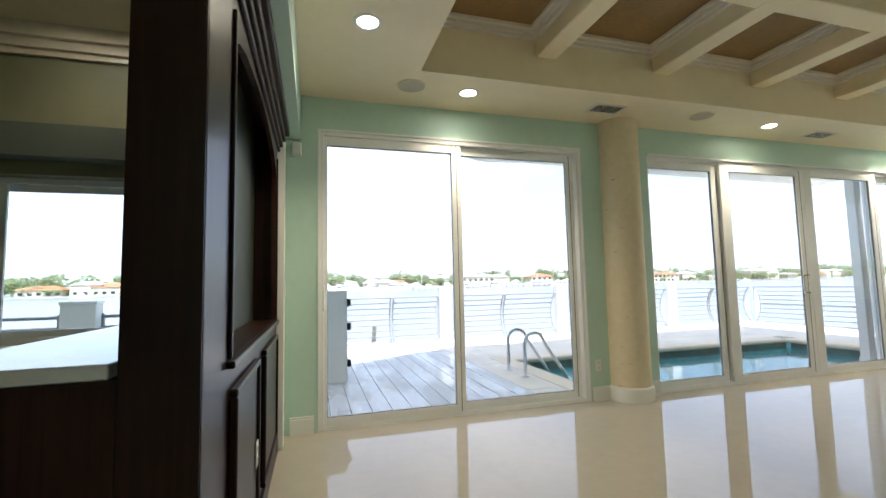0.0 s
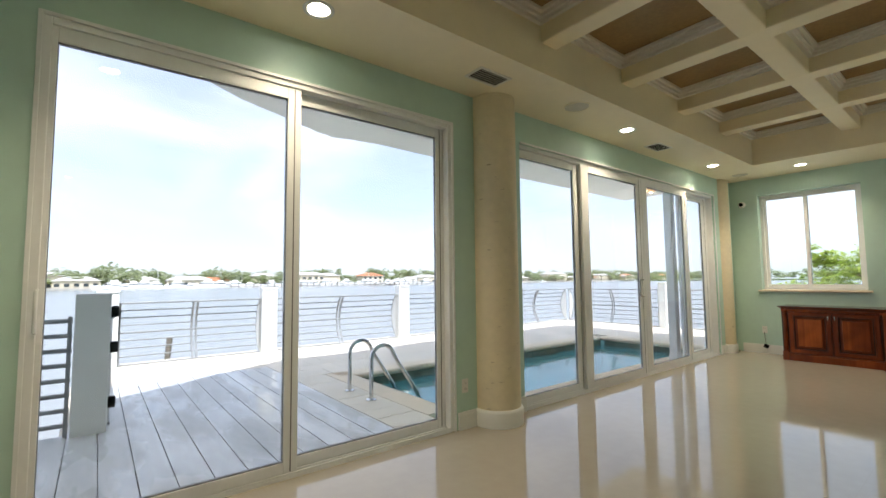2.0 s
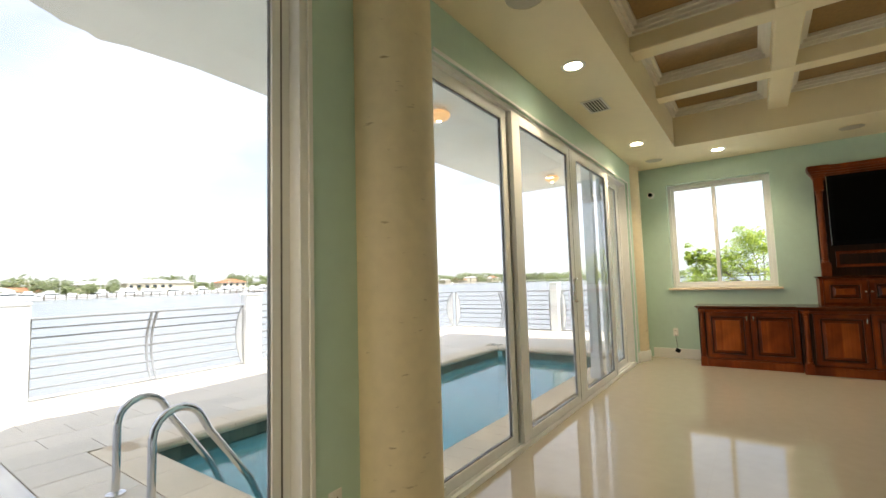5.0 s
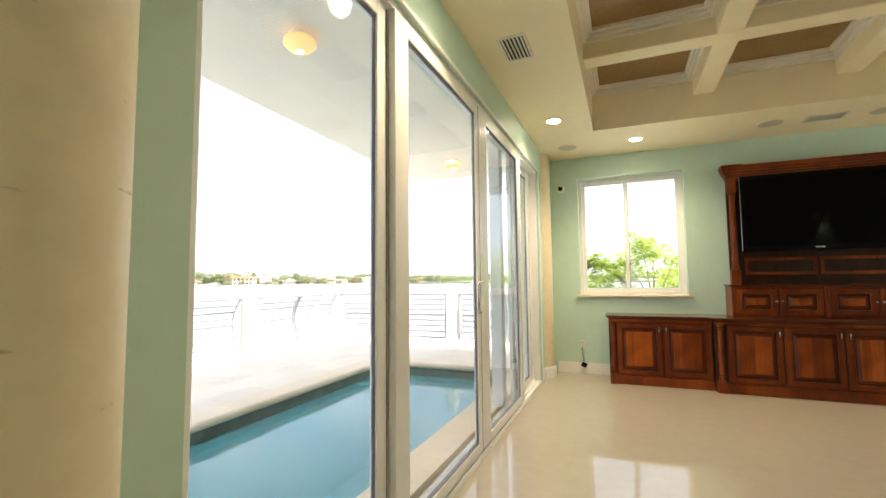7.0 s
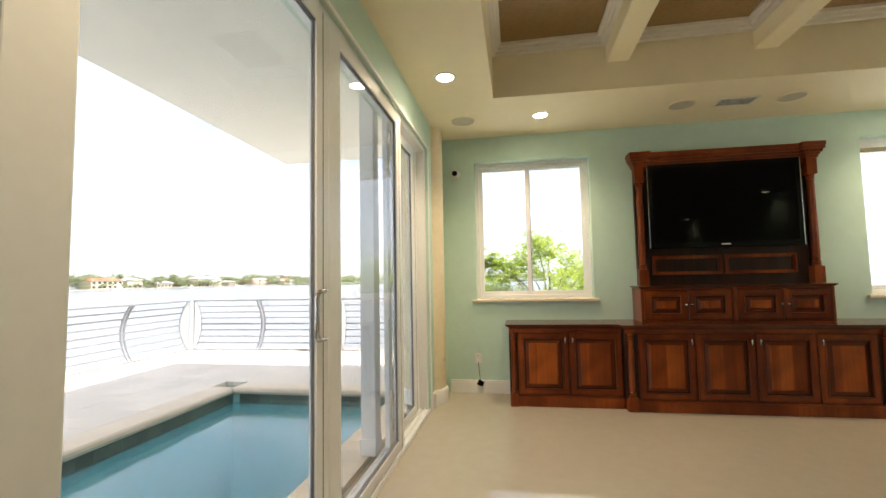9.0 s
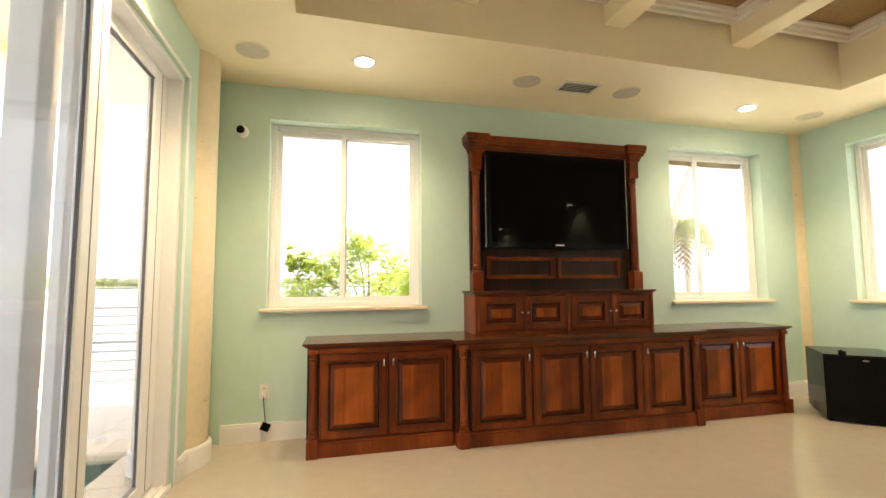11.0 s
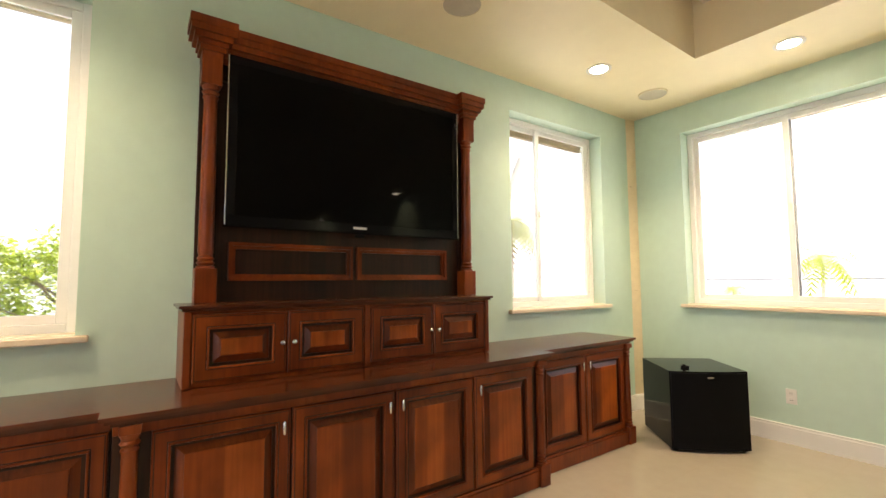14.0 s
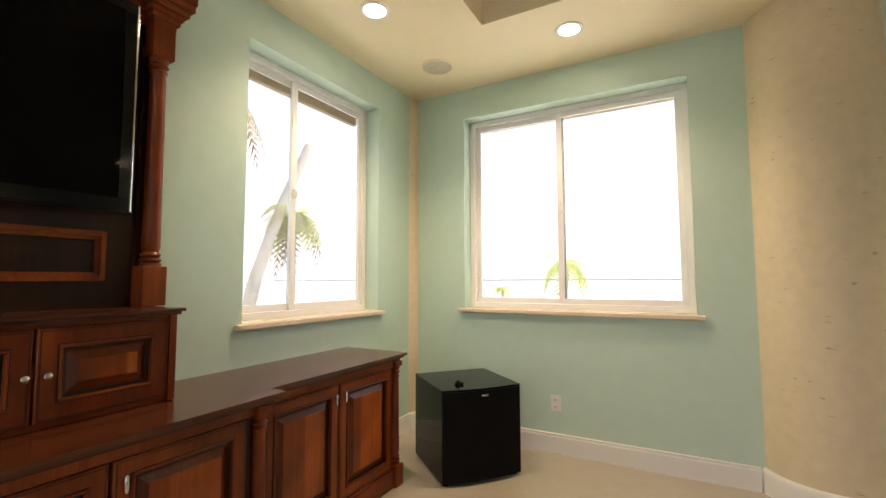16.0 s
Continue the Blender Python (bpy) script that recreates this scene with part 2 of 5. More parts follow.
wet, wet_map = DECK.node_tree.nodes.new("ShaderNodeTexNoise"), DECK.node_tree.nodes.new("ShaderNodeMapRange")
wet_place, wet_stretch = DECK.node_tree.nodes.new("ShaderNodeNewGeometry"), DECK.node_tree.nodes.new("ShaderNodeMapping")
wet_stretch.inputs["Scale"].default_value = (3.0, 0.9, 1.0)
wet.inputs["Scale"].default_value, wet.inputs["Detail"].default_value = 1.0, 5
wet_map.inputs["From Min"].default_value, wet_map.inputs["From Max"].default_value = 0.47, 0.56
wet_map.inputs["To Min"].default_value, wet_map.inputs["To Max"].default_value = 0.5, 0.1
DECK.node_tree.links.new(wet_place.outputs["Position"], wet_stretch.inputs[0])
DECK.node_tree.links.new(wet_stretch.outputs[0], wet.inputs["Vector"])
DECK.node_tree.links.new(wet.outputs["Fac"], wet_map.inputs["Value"])
DECK.node_tree.links.new(wet_map.outputs[0], DECK.node_tree.nodes["Principled BSDF"].inputs["Roughness"])
PAVER = material("travertine_paver", (0.76, 0.69, 0.57), 0.6, vary=0.16, scale=5, bump=0.3, bump_scale=40, island=0.08)
COPING = material("bullnose_coping_stone", (0.70, 0.60, 0.45), 0.7, vary=0.26, scale=9, bump=0.7, bump_scale=26, island=0.05)
GROUT = material("sandy_joint", (0.56, 0.50, 0.41), 0.9, vary=0.1)
POOL_WALL = material("pool_plaster", (0.42, 0.72, 0.76), 0.5, vary=0.08, scale=1)
POOL_TILE = material("green_grey_waterline_tile", (0.085, 0.125, 0.10), 0.3, vary=0.4, scale=14, island=0.3)
RAIL = material("grey_metal_rail", (0.27, 0.28, 0.29), 0.4, vary=0.04)
POSTWHITE = material("white_painted_post", (0.80, 0.80, 0.78), 0.6, vary=0.04)
TIMBER = material("old_dock_timber", (0.16, 0.14, 0.11), 0.8, vary=0.3, scale=10, bump=0.4)


def leafy(name, colour, through):
    """A leaf or thin cloth: part of the light shines through it."""
    m = material(name, colour, 0.5, vary=0.35, scale=2)
    n, l = m.node_tree.nodes, m.node_tree.links
    tr, mx = n.new("ShaderNodeBsdfTranslucent"), n.new("ShaderNodeMixShader")
    tr.inputs[0].default_value = (*through, 1)
    mx.inputs[0].default_value = 0.5
    l.new(n["Principled BSDF"].outputs[0], mx.inputs[1])
    l.new(tr.outputs[0], mx.inputs[2])
    l.new(mx.outputs[0], n["Material Output"].inputs[0])
    return m


SCREEN_TAN = leafy("tan_rolled_screen", (0.66, 0.58, 0.44), (0.62, 0.54, 0.40))
# far leaves are paled in their colour to stand in for distance haze
FAR_LEAF = leafy("hazed_far_tree_crown", (0.20, 0.24, 0.115), (0.55, 0.58, 0.36))
LEAF = leafy("sea_grape_leaf", (0.16, 0.22, 0.05), (0.60, 0.72, 0.14))
LEAF_NEW = leafy("young_yellow_green_leaf", (0.24, 0.29, 0.05), (0.74, 0.80, 0.16))
PALM = leafy("palm_frond", (0.26, 0.28, 0.13), (0.66, 0.66, 0.34))
PALM_YOUNG = leafy("yellow_green_palm_frond", (0.17, 0.22, 0.02), (0.42, 0.48, 0.03))
PALM_DRY = material("dry_palm_frond", (0.24, 0.17, 0.09), 0.7, vary=0.3)
BARK = material("grey_brown_bark", (0.52, 0.48, 0.41), 0.9, vary=0.3, scale=8, bump=0.6)
TWIG = material("brown_twig_bark", (0.20, 0.16, 0.11), 0.9, vary=0.3, scale=8, bump=0.5)
ROOF_TILE = material("terracotta_roof", (0.42, 0.17, 0.08), 0.7, vary=0.2, scale=1)
ROOF_GREY = material("pale_grey_roof", (0.45, 0.44, 0.42), 0.7, vary=0.15, scale=1)
HOUSE = material("cream_house_render", (0.66, 0.58, 0.45), 0.8, vary=0.08, scale=1, island=0.15)
WINDOW_DARK = material("dark_window_glass", (0.03, 0.04, 0.05), 0.15)
YARD = material("pale_bounce_ground", (0.62, 0.58, 0.50), 0.8, vary=0.15, scale=1, bump=0.3)
HULL = material("white_boat_hull", (0.78, 0.78, 0.76), 0.3, vary=0.05)
LAND = material("shore_grass", (0.12, 0.15, 0.05), 0.9, vary=0.3, scale=0.3)
SEAWALL = material("grey_seawall_and_hazed_land", (0.38, 0.36, 0.32), 0.8, vary=0.2, scale=1)
GLASS = glass("clear_window_glass", (0.70, 0.72, 0.715))
DOOR_GLASS = glass("tinted_door_glass", (0.70, 0.70, 0.70))
WATER = rippled("bay_water", (0.9, 0.95, 0.95), (0.275, 0.285, 0.28), 1.2, 0.5, 1.0, 0.2)
POOL_WATER = rippled("pool_water", (0.84, 0.96, 0.97), (0.14, 0.42, 0.48), 2.6, 0.10, 0.18)
LAMP_ON = glow("lit_lamp_lens", (1.0, 0.86, 0.62), 14.0)
AMBER = glow("lit_amber_glass", (1.0, 0.58, 0.26), 0.34)


def floor_material():
    """Polished cream porcelain, with thin pale joints on a diagonal grid."""
    m = material("polished_cream_porcelain", (0.47, 0.42, 0.335), 0.05, vary=0.05, scale=2.5)
    n, l = m.node_tree.nodes, m.node_tree.links
    b = n["Principled BSDF"]
    tc, mp, br, mx = n.new("ShaderNodeTexCoord"), n.new("ShaderNodeMapping"), n.new("ShaderNodeTexBrick"), n.new("ShaderNodeMix")
    br.offset, br.inputs["Scale"].default_value = 0.0, 1.0
    br.inputs["Brick Width"].default_value = br.inputs["Row Height"].default_value = 0.6
    br.inputs["Mortar Size"].default_value, br.inputs["Mortar Smooth"].default_value = 0.0016, 0.0
    l.new(tc.outputs["Object"], mp.inputs[0])
    l.new(mp.outputs[0], br.inputs["Vector"])
    mx.data_type = "RGBA"
    mx.inputs[7].default_value = (0.45, 0.40, 0.315, 1)
    old = b.inputs["Base Color"].links[0].from_socket
    l.new(br.outputs["Fac"], mx.inputs[0])
    l.new(old, mx.inputs[6])
    l.new(mx.outputs[2], b.inputs["Base Color"])
    b.inputs["Specular IOR Level"].default_value = 0.8
    return m


FLOOR = floor_material()


# ---- building blocks ----
def box(bm, x0, x1, y0, y1, z0, z1, bevel=0.0):
    v = [bm.verts.new((x, y, z)) for x in (x0, x1) for y in (y0, y1) for z in (z0, z1)]
    faces = [bm.faces.new([v[i] for i in f]) for f in ((0, 1, 3, 2), (4, 6, 7, 5), (0, 4, 5, 1), (2, 3, 7, 6), (0, 2, 6, 4), (1, 5, 7, 3))]
    if bevel:
        bmesh.ops.bevel(bm, geom=list({e for f in faces for e in f.edges}), offset=bevel, segments=2, affect="EDGES", profile=0.5)
    return bm


def boxes(*rows, bevel=0.0):
    bm = bmesh.new()
    for r in rows:
        box(bm, *r, bevel=bevel)
    return bm


def lathe(profile, n=20, axis="z"):
    """A turned piece from rows of (radius, height)."""
    bm = bmesh.new()
    rings = []
    for r, h in profile:
        ring = []
        for k in range(n):
            a = 2 * math.pi * k / n
            p = (r * math.cos(a), r * math.sin(a), h)
            ring.append(bm.verts.new(p if axis == "z" else (h, p[0], p[1])))
        rings.append(ring)
    for a, b in zip(rings, rings[1:]):
        for k in range(n):
            bm.faces.new((a[k], a[(k + 1) % n], b[(k + 1) % n], b[k]))
    bm.faces.new(rings[0][::-1])
    bm.faces.new(rings[-1])
    return bm


def tube(points, r, n=10, taper=None):
    """A round bar along a line of points."""
    bm = bmesh.new()
    pts = [Vector(p) for p in points]
    rings = []
    for i, p in enumerate(pts):
        d = (pts[min(i + 1, len(pts) - 1)] - pts[max(i - 1, 0)]).normalized()
        if i == 0:
            side = d.cross(Vector((0, 0, 1)))
            if side.length < 0.05:
                side = d.cross(Vector((1, 0, 0)))
        else:
            side = side - d * side.dot(d)
        side.normalize()
        up = side.cross(d)
        rad = r if taper is None else r + (taper - r) * i / (len(pts) - 1)
        rings.append([bm.verts.new(p + rad * (math.cos(2 * math.pi * k / n) * side + math.sin(2 * math.pi * k / n) * up)) for k in range(n)])
    for a, b in zip(rings, rings[1:]):
        for k in range(n):
            bm.faces.new((a[k], b[k], b[(k + 1) % n], a[(k + 1) % n]))
    bm.faces.new(rings[0])
    bm.faces.new(rings[-1][::-1])
    return bm


def prism(outline, z0, z1):
    """An upright block over a plan outline."""
    bm = bmesh.new()
    low, top = [bm.verts.new((x, y, z0)) for x, y in outline], [bm.verts.new((x, y, z1)) for x, y in outline]
    bm.faces.new(low[::-1])
    bm.faces.new(top)
    for k in range(len(low)):
        j = (k + 1) % len(low)
        bm.faces.new((low[k], low[j], top[j], top[k]))
    return bm


def put(bm, m):
    bmesh.ops.transform(bm, matrix=m, verts=bm.verts[:])
    return bm


def join(*bms):
    out = bmesh.new()
    for b in bms:
        me = bpy.data.meshes.new("tmp")
        b.to_mesh(me)
        out.from_mesh(me)
        bpy.data.meshes.remove(me)
        b.free()
    return out


def mesh(name, bm, mat, smooth=False):
    bmesh.ops.recalc_face_normals(bm, faces=bm.faces[:])
    me = bpy.data.meshes.new(name)
    bm.to_mesh(me)
    bm.free()
    if smooth:
        me.shade_smooth()
        me.set_sharp_from_angle(angle=radians(40))
    me.materials.append(mat)
    return me


def part(name, bm, mat, parent, label="", smooth=False):
    ob = new(name, mesh(name, bm, mat, smooth))
    ob.parent = parent
    return tagged(ob, label)


def piece(name, me, parent, m):
    """One more object on a mesh that alike pieces share."""
    ob = new(name, me)
    ob.parent, ob.matrix_basis = parent, m
    return ob


def thing(name, m, label, category, group="", kind=""):
    ob = new(name)
    ob.empty_display_size = 0.1
    ob.matrix_basis = m
    return tagged(ob, label, category, group, kind)


def solid(name, bm, mat, label, category, group="", kind="", smooth=False, m=None):
    ob = new(name, mesh(name, bm, mat, smooth))
    if m is not None:
        ob.matrix_basis = m
    return tagged(ob, label, category, group, kind)


def wall(name, axis, c0, c1, a0, a1, z0, z1, holes, mat, label):
    """An upright wall along x or y between c0 and c1 across, with openings (a0, a1, z0, z1) right through."""
    bm = bmesh.new()
    cuts = sorted({a0, a1, *[h[0] for h in holes], *[h[1] for h in holes]})
    for a, b in zip(cuts, cuts[1:]):
        spans = sorted((h[2], h[3]) for h in holes if h[0] <= a and h[1] >= b)
        low = z0
        for s in spans + [(z1, z1)]:
            if s[0] > low:
                box(bm, *((a, b, c0, c1) if axis == "x" else (c0, c1, a, b)), low, s[0])
            low = s[1]
    return solid(name, bm, mat, label, "wall", kind="structure")


# ---- large structure ----
OUT = -0.03
CEIL, YN, XE, YS, XW = 3.045, 4.20, 9.45, -2.175, -6.0
TOP = 3.75
DOOR_A, DOOR_B = (0.045, 2.815), (3.66, 8.72)
HEAD = 2.73
WE1, WE2 = (2.425, 3.772), (-1.60, -0.345)
WT = (7.18, 8.94)

solid("floor", boxes((XW, XE + 0.24, YS - 0.24, YN, -0.2, 0.0)), FLOOR, "polished cream porcelain tile floor, mirror-bright", "floor", kind="structure")
wall("wall_north", "x", YN, YN + 0.22, -0.30, XE + 0.24, 0, TOP, [(*DOOR_A, 0, HEAD), (*DOOR_B, 0, HEAD)], MINT, "mint green plaster wall with glazed sliding doors")
wall("wall_east", "y", XE, XE + 0.24, YS - 0.24, YN, 0, TOP, [(*WE1, 1.09, 2.745), (*WE2, 1.09, 2.775)], MINT, "mint green plaster wall with two windows")
wall("wall_south", "x", YS - 0.24, YS, XW, XE, 0, TOP, [(*WT, 1.09, 2.775)], MINT, "mint green plaster wall with a wide window")
wall("wall_west", "y", XW - 0.2, XW, YS - 0.24, 3.74, 0, TOP, [], MINT, "plain mint green plaster wall")
wall("wall_side_room", "x", 3.52, 3.74, XW, -0.50, 0, TOP, [(-2.90, -0.75, 0.94, 2.05)], OLIVE, "olive plaster wall of the side room, dim light put into its colour, with a window")
wall("wall_return", "y", -0.50, -0.30, 3.857, YN + 0.22, 0, TOP, [], MINT, "short green plaster return wall")
TX0, TX1, TY0, TY1, BEAM = 0.85, 8.30, -1.32, 3.47, 3.30
SKEW = 0.08
rim = join(prism([(XW, YS), (TX0, YS), (TX0, YN), (XW, YN)], CEIL, TOP - 0.02), prism([(TX1 + SKEW, YS), (XE, YS), (XE, YN), (TX1, YN), (TX1, TY1), (TX1 + SKEW, TY0)], CEIL, TOP - 0.02),
           prism([(TX0, TY1), (TX1, TY1), (TX1, YN), (TX0, YN)], CEIL, TOP - 0.02), prism([(TX0, YS), (TX1 + SKEW, YS), (TX1 + SKEW, TY0), (TX0, TY0)], CEIL, TOP - 0.02))
solid("ceiling", rim, CREAM,
      "cream painted ceiling around a recessed coffered tray", "ceiling", kind="structure")
solid("roof_slab", boxes((XW - 0.2, XE + 0.24, YS - 0.24, YN + 0.22, TOP, TOP + 0.25)), STUCCO, "flat concrete roof slab", "roof", kind="structure")

# coffers: beams, crown mouldings and bronze panels of the tray
PX, PY, BW = (TX1 - TX0 - 5 * 0.2) / 6, (TY1 - TY0 - 3 * 0.2) / 4, 0.2
bm = bmesh.new()
for i in range(5):
    x = TX0 + PX * (i + 1) + BW * i
    box(bm, x, x + BW, TY0, TY1, BEAM, 3.58, bevel=0.012)
for j in range(3):
    y = TY0 + PY * (j + 1) + BW * j
    box(bm, TX0, TX1 + SKEW + 0.05, y, y + BW, BEAM + 0.003, 3.58, bevel=0.012)
solid("ceiling_beams", bm, CREAM, "cream plastered beams crossing in a coffered tray ceiling", "ceiling beam", kind="structure")
solid("ceiling_panels", boxes((TX0, TX1 + SKEW + 0.05, TY0, TY1, 3.54, 3.575)), GOLD, "dark bronze panels inside the ceiling coffers", "ceiling panel", kind="structure")
bm = bmesh.new()
for i in range(6):
    for j in range(4):
        x0, y0 = TX0 + (PX + BW) * i, TY0 + (PY + BW) * j
        x1, y1 = x0 + PX, y0 + PY
        for d, zl, zh in ((0.035, 3.45, 3.48), (0.06, 3.48, 3.51), (0.09, 3.51, 3.54)):
            for r in ((x0, x1, y0, y0 + d), (x0, x1, y1 - d, y1), (x0, x0 + d, y0 + d, y1 - d), (x1 - d, x1, y0 + d, y1 - d)):
                box(bm, *r, zl, zh)
solid("coffer_crown_trim", bm, CROWN, "ivory stepped crown moulding inside the coffers", "moulding", kind="structure")

# round engaged columns
def round_column(x, y, r):
    ob = thing("wall_column", pose(x, y, 0), "round beige faux-stone plaster column engaged in the wall", "column", kind="structure")
    part("shaft", lathe([(r, 0), (r, CEIL)], 48), COLUMN, ob, smooth=True)
    part("base", lathe([(r + 0.022, 0), (r + 0.022, 0.128), (r + 0.016, 0.143), (r + 0.004, 0.153)], 48), WHITE, ob, "white curved baseboard", smooth=True)
    return ob


round_column(3.295, 4.16, 0.22)
round_column(9.10, 4.345, 0.24)
round_column(9.66, -2.17, 0.24)
round_column(6.50, -2.28, 0.36)


def baseboard(x0, x1, y0, y1, dx, dy):
    """A white skirting run against a wall; the thin cap step lies on the wall's side."""
    bm = boxes((x0, x1, y0, y1, 0, 0.128))
    box(bm, x0 + (0.006 if dx > 0 else 0), x1 - (0.006 if dx < 0 else 0), y0 + (0.006 if dy > 0 else 0), y1 - (0.006 if dy < 0 else 0), 0.128, 0.148)
    return solid("baseboard", bm, WHITE, "white painted baseboard along the wall", "baseboard", kind="structure")


T = 0.024
baseboard(2.85, 3.05, YN - T, YN, 0, 1)
baseboard(3.53, 3.718, YN - T, YN, 0, 1)
baseboard(8.74, 8.90, YN - T, YN, 0, 1)
baseboard(-0.20, 0.0, YN - T, YN, 0, 1)
baseboard(XE - T, XE, -2.04, 4.10, 1, 0)
baseboard(6.87, 9.42, YS, YS + T, 0, -1)
baseboard(XW, 6.13, YS, YS + T, 0, -1)


# ---- sliding doors ----
def leaf(parent, x0, x1, y, z0, z1, stile=0.07, lead=0.07, handle=None):
    """One sliding leaf: stiles, rails, gasket lines and its pane."""
    d = 0.02
    frame_ob = part("leaf_frame", boxes((x0, x0 + lead, y - d, y + d, z0, z1), (x1 - stile, x1, y - d, y + d, z0, z1), (x0 + lead, x1 - stile, y - d, y + d, z0, z0 + 0.075), (x0 + lead, x1 - stile, y - d, y + d, z1 - 0.085, z1), bevel=0.004), ALU, parent)
    a, b, c, e = x0 + lead, x1 - stile, z0 + 0.075, z1 - 0.085
    part("gasket", boxes((a, a + 0.004, y - 0.008, y + 0.008, c, e), (b - 0.004, b, y - 0.008, y + 0.008, c, e), (a, b, y - 0.012, y + 0.012, c, c + 0.006), (a, b, y - 0.012, y + 0.012, e - 0.006, e)), GASKET, frame_ob)
    p = part("pane", boxes((a + 0.004, b - 0.004, y - 0.003, y + 0.003, c + 0.003, e - 0.003)), DOOR_GLASS, frame_ob)
    p.visible_shadow = False
    if handle is not None:
        h = tube([(handle, y - 0.02, 1.06), (handle, y - 0.055, 1.07), (handle, y - 0.06, 1.10), (handle, y - 0.06, 1.24), (handle, y - 0.055, 1.27), (handle, y - 0.02, 1.28)], 0.009)
        part("handle", h, ALU, frame_ob, "white pull handle", smooth=True)
    return frame_ob


def slider(name, x0, x1, leaves, label, nib=False):
    ob = thing(name, pose(0, 0, 0), label, "sliding door", kind="structure")
    f, y0, y1 = 0.045, YN + (0.031 if nib else 0.006), YN + 0.16
    part("door_frame", boxes((x0, x0 + f, y0, y1, 0, HEAD), (x1 - f, x1, y0, y1, 0, HEAD), (x0 + f, x1 - f, y0, y1, HEAD - f, HEAD), bevel=0.004), ALU, ob)
    rows = [(x1 - 0.008, x1 + 0.014, YN - 0.008, YN + 0.004, 0.0, HEAD + 0.014), (x0 + (0.077 if nib else 0.008), x1 - 0.008, YN - 0.008, YN + 0.004, HEAD - 0.008, HEAD + 0.014)]
    if not nib:
        rows.append((x0 - 0.012, x0 + 0.008, YN - 0.008, YN + 0.004, 0.0, HEAD + 0.014))
    part("casing", boxes(*rows, bevel=0.002), ALU, ob)
    rows = [(x0 + f, x1 - f, YN, y1, -0.005, 0.018)]
    for k in range(4):
        rows.append((x0 + f, x1 - f, YN + 0.002 + 0.05 * k, YN + 0.008 + 0.05 * k, 0.018, 0.036))
    part("track", boxes(*rows), ALU, ob, "grooved aluminium floor track")
    for a, b, y, lead, stile, h, loop in leaves:
        made = leaf(ob, a, b, y, 0.03, HEAD - f, stile=stile, lead=lead, handle=h)
        part("stile_groove", boxes((b - stile * 0.5 - 0.004, b - stile * 0.5 + 0.004, y - 0.0212, y - 0.0195, 0.04, HEAD - f - 0.01)), GASKET, made, "thin dark groove down the stile")
        if loop:
            hx, hy = b - 0.06, y - 0.03
            part("handle", tube([(hx, hy, 1.06), (hx - 0.07, hy, 1.065), (hx - 0.09, hy, 1.09), (hx - 0.09, hy, 1.26), (hx - 0.07, hy, 1.285), (hx, hy, 1.29)], 0.011), STEEL, made, "grey loop pull handle", smooth=True)
    return ob


slider("door_1", *DOOR_A, [(0.06, 1.435, YN + 0.04, 0.055, 0.095, 0.085, False), (1.35, 2.77, YN + 0.095, 0.085, 0.085, None, False)], "tall white-framed sliding glass door, closed, onto the deck")
slider("door_2", *DOOR_B, [(3.706, 4.90, YN + 0.084, 0.085, 0.17, None, False), (4.83, 6.25, YN + 0.04, 0.145, 0.13, None, True), (6.256, 7.68, YN + 0.04, 0.15, 0.14, None, False), (7.60, 8.674, YN + 0.135, 0.085, 0.20, None, False)], "wide white-framed sliding glass doors beside the pool", nib=True)
solid("door_post", boxes((7.58, 7.72, YN + 0.225, YN + 0.345, OUT, 3.30), (7.57, 7.73, YN + 0.221, YN + 0.355, OUT, 0.10), bevel=0.006), ALU, "pale aluminium post standing outside the sliding doors", "post")
solid("wall_nib", boxes((3.66, 3.722, YN, YN + 0.03, 0, HEAD)), MINT, "narrow green plaster edge covering the door jamb", "wall", kind="structure")


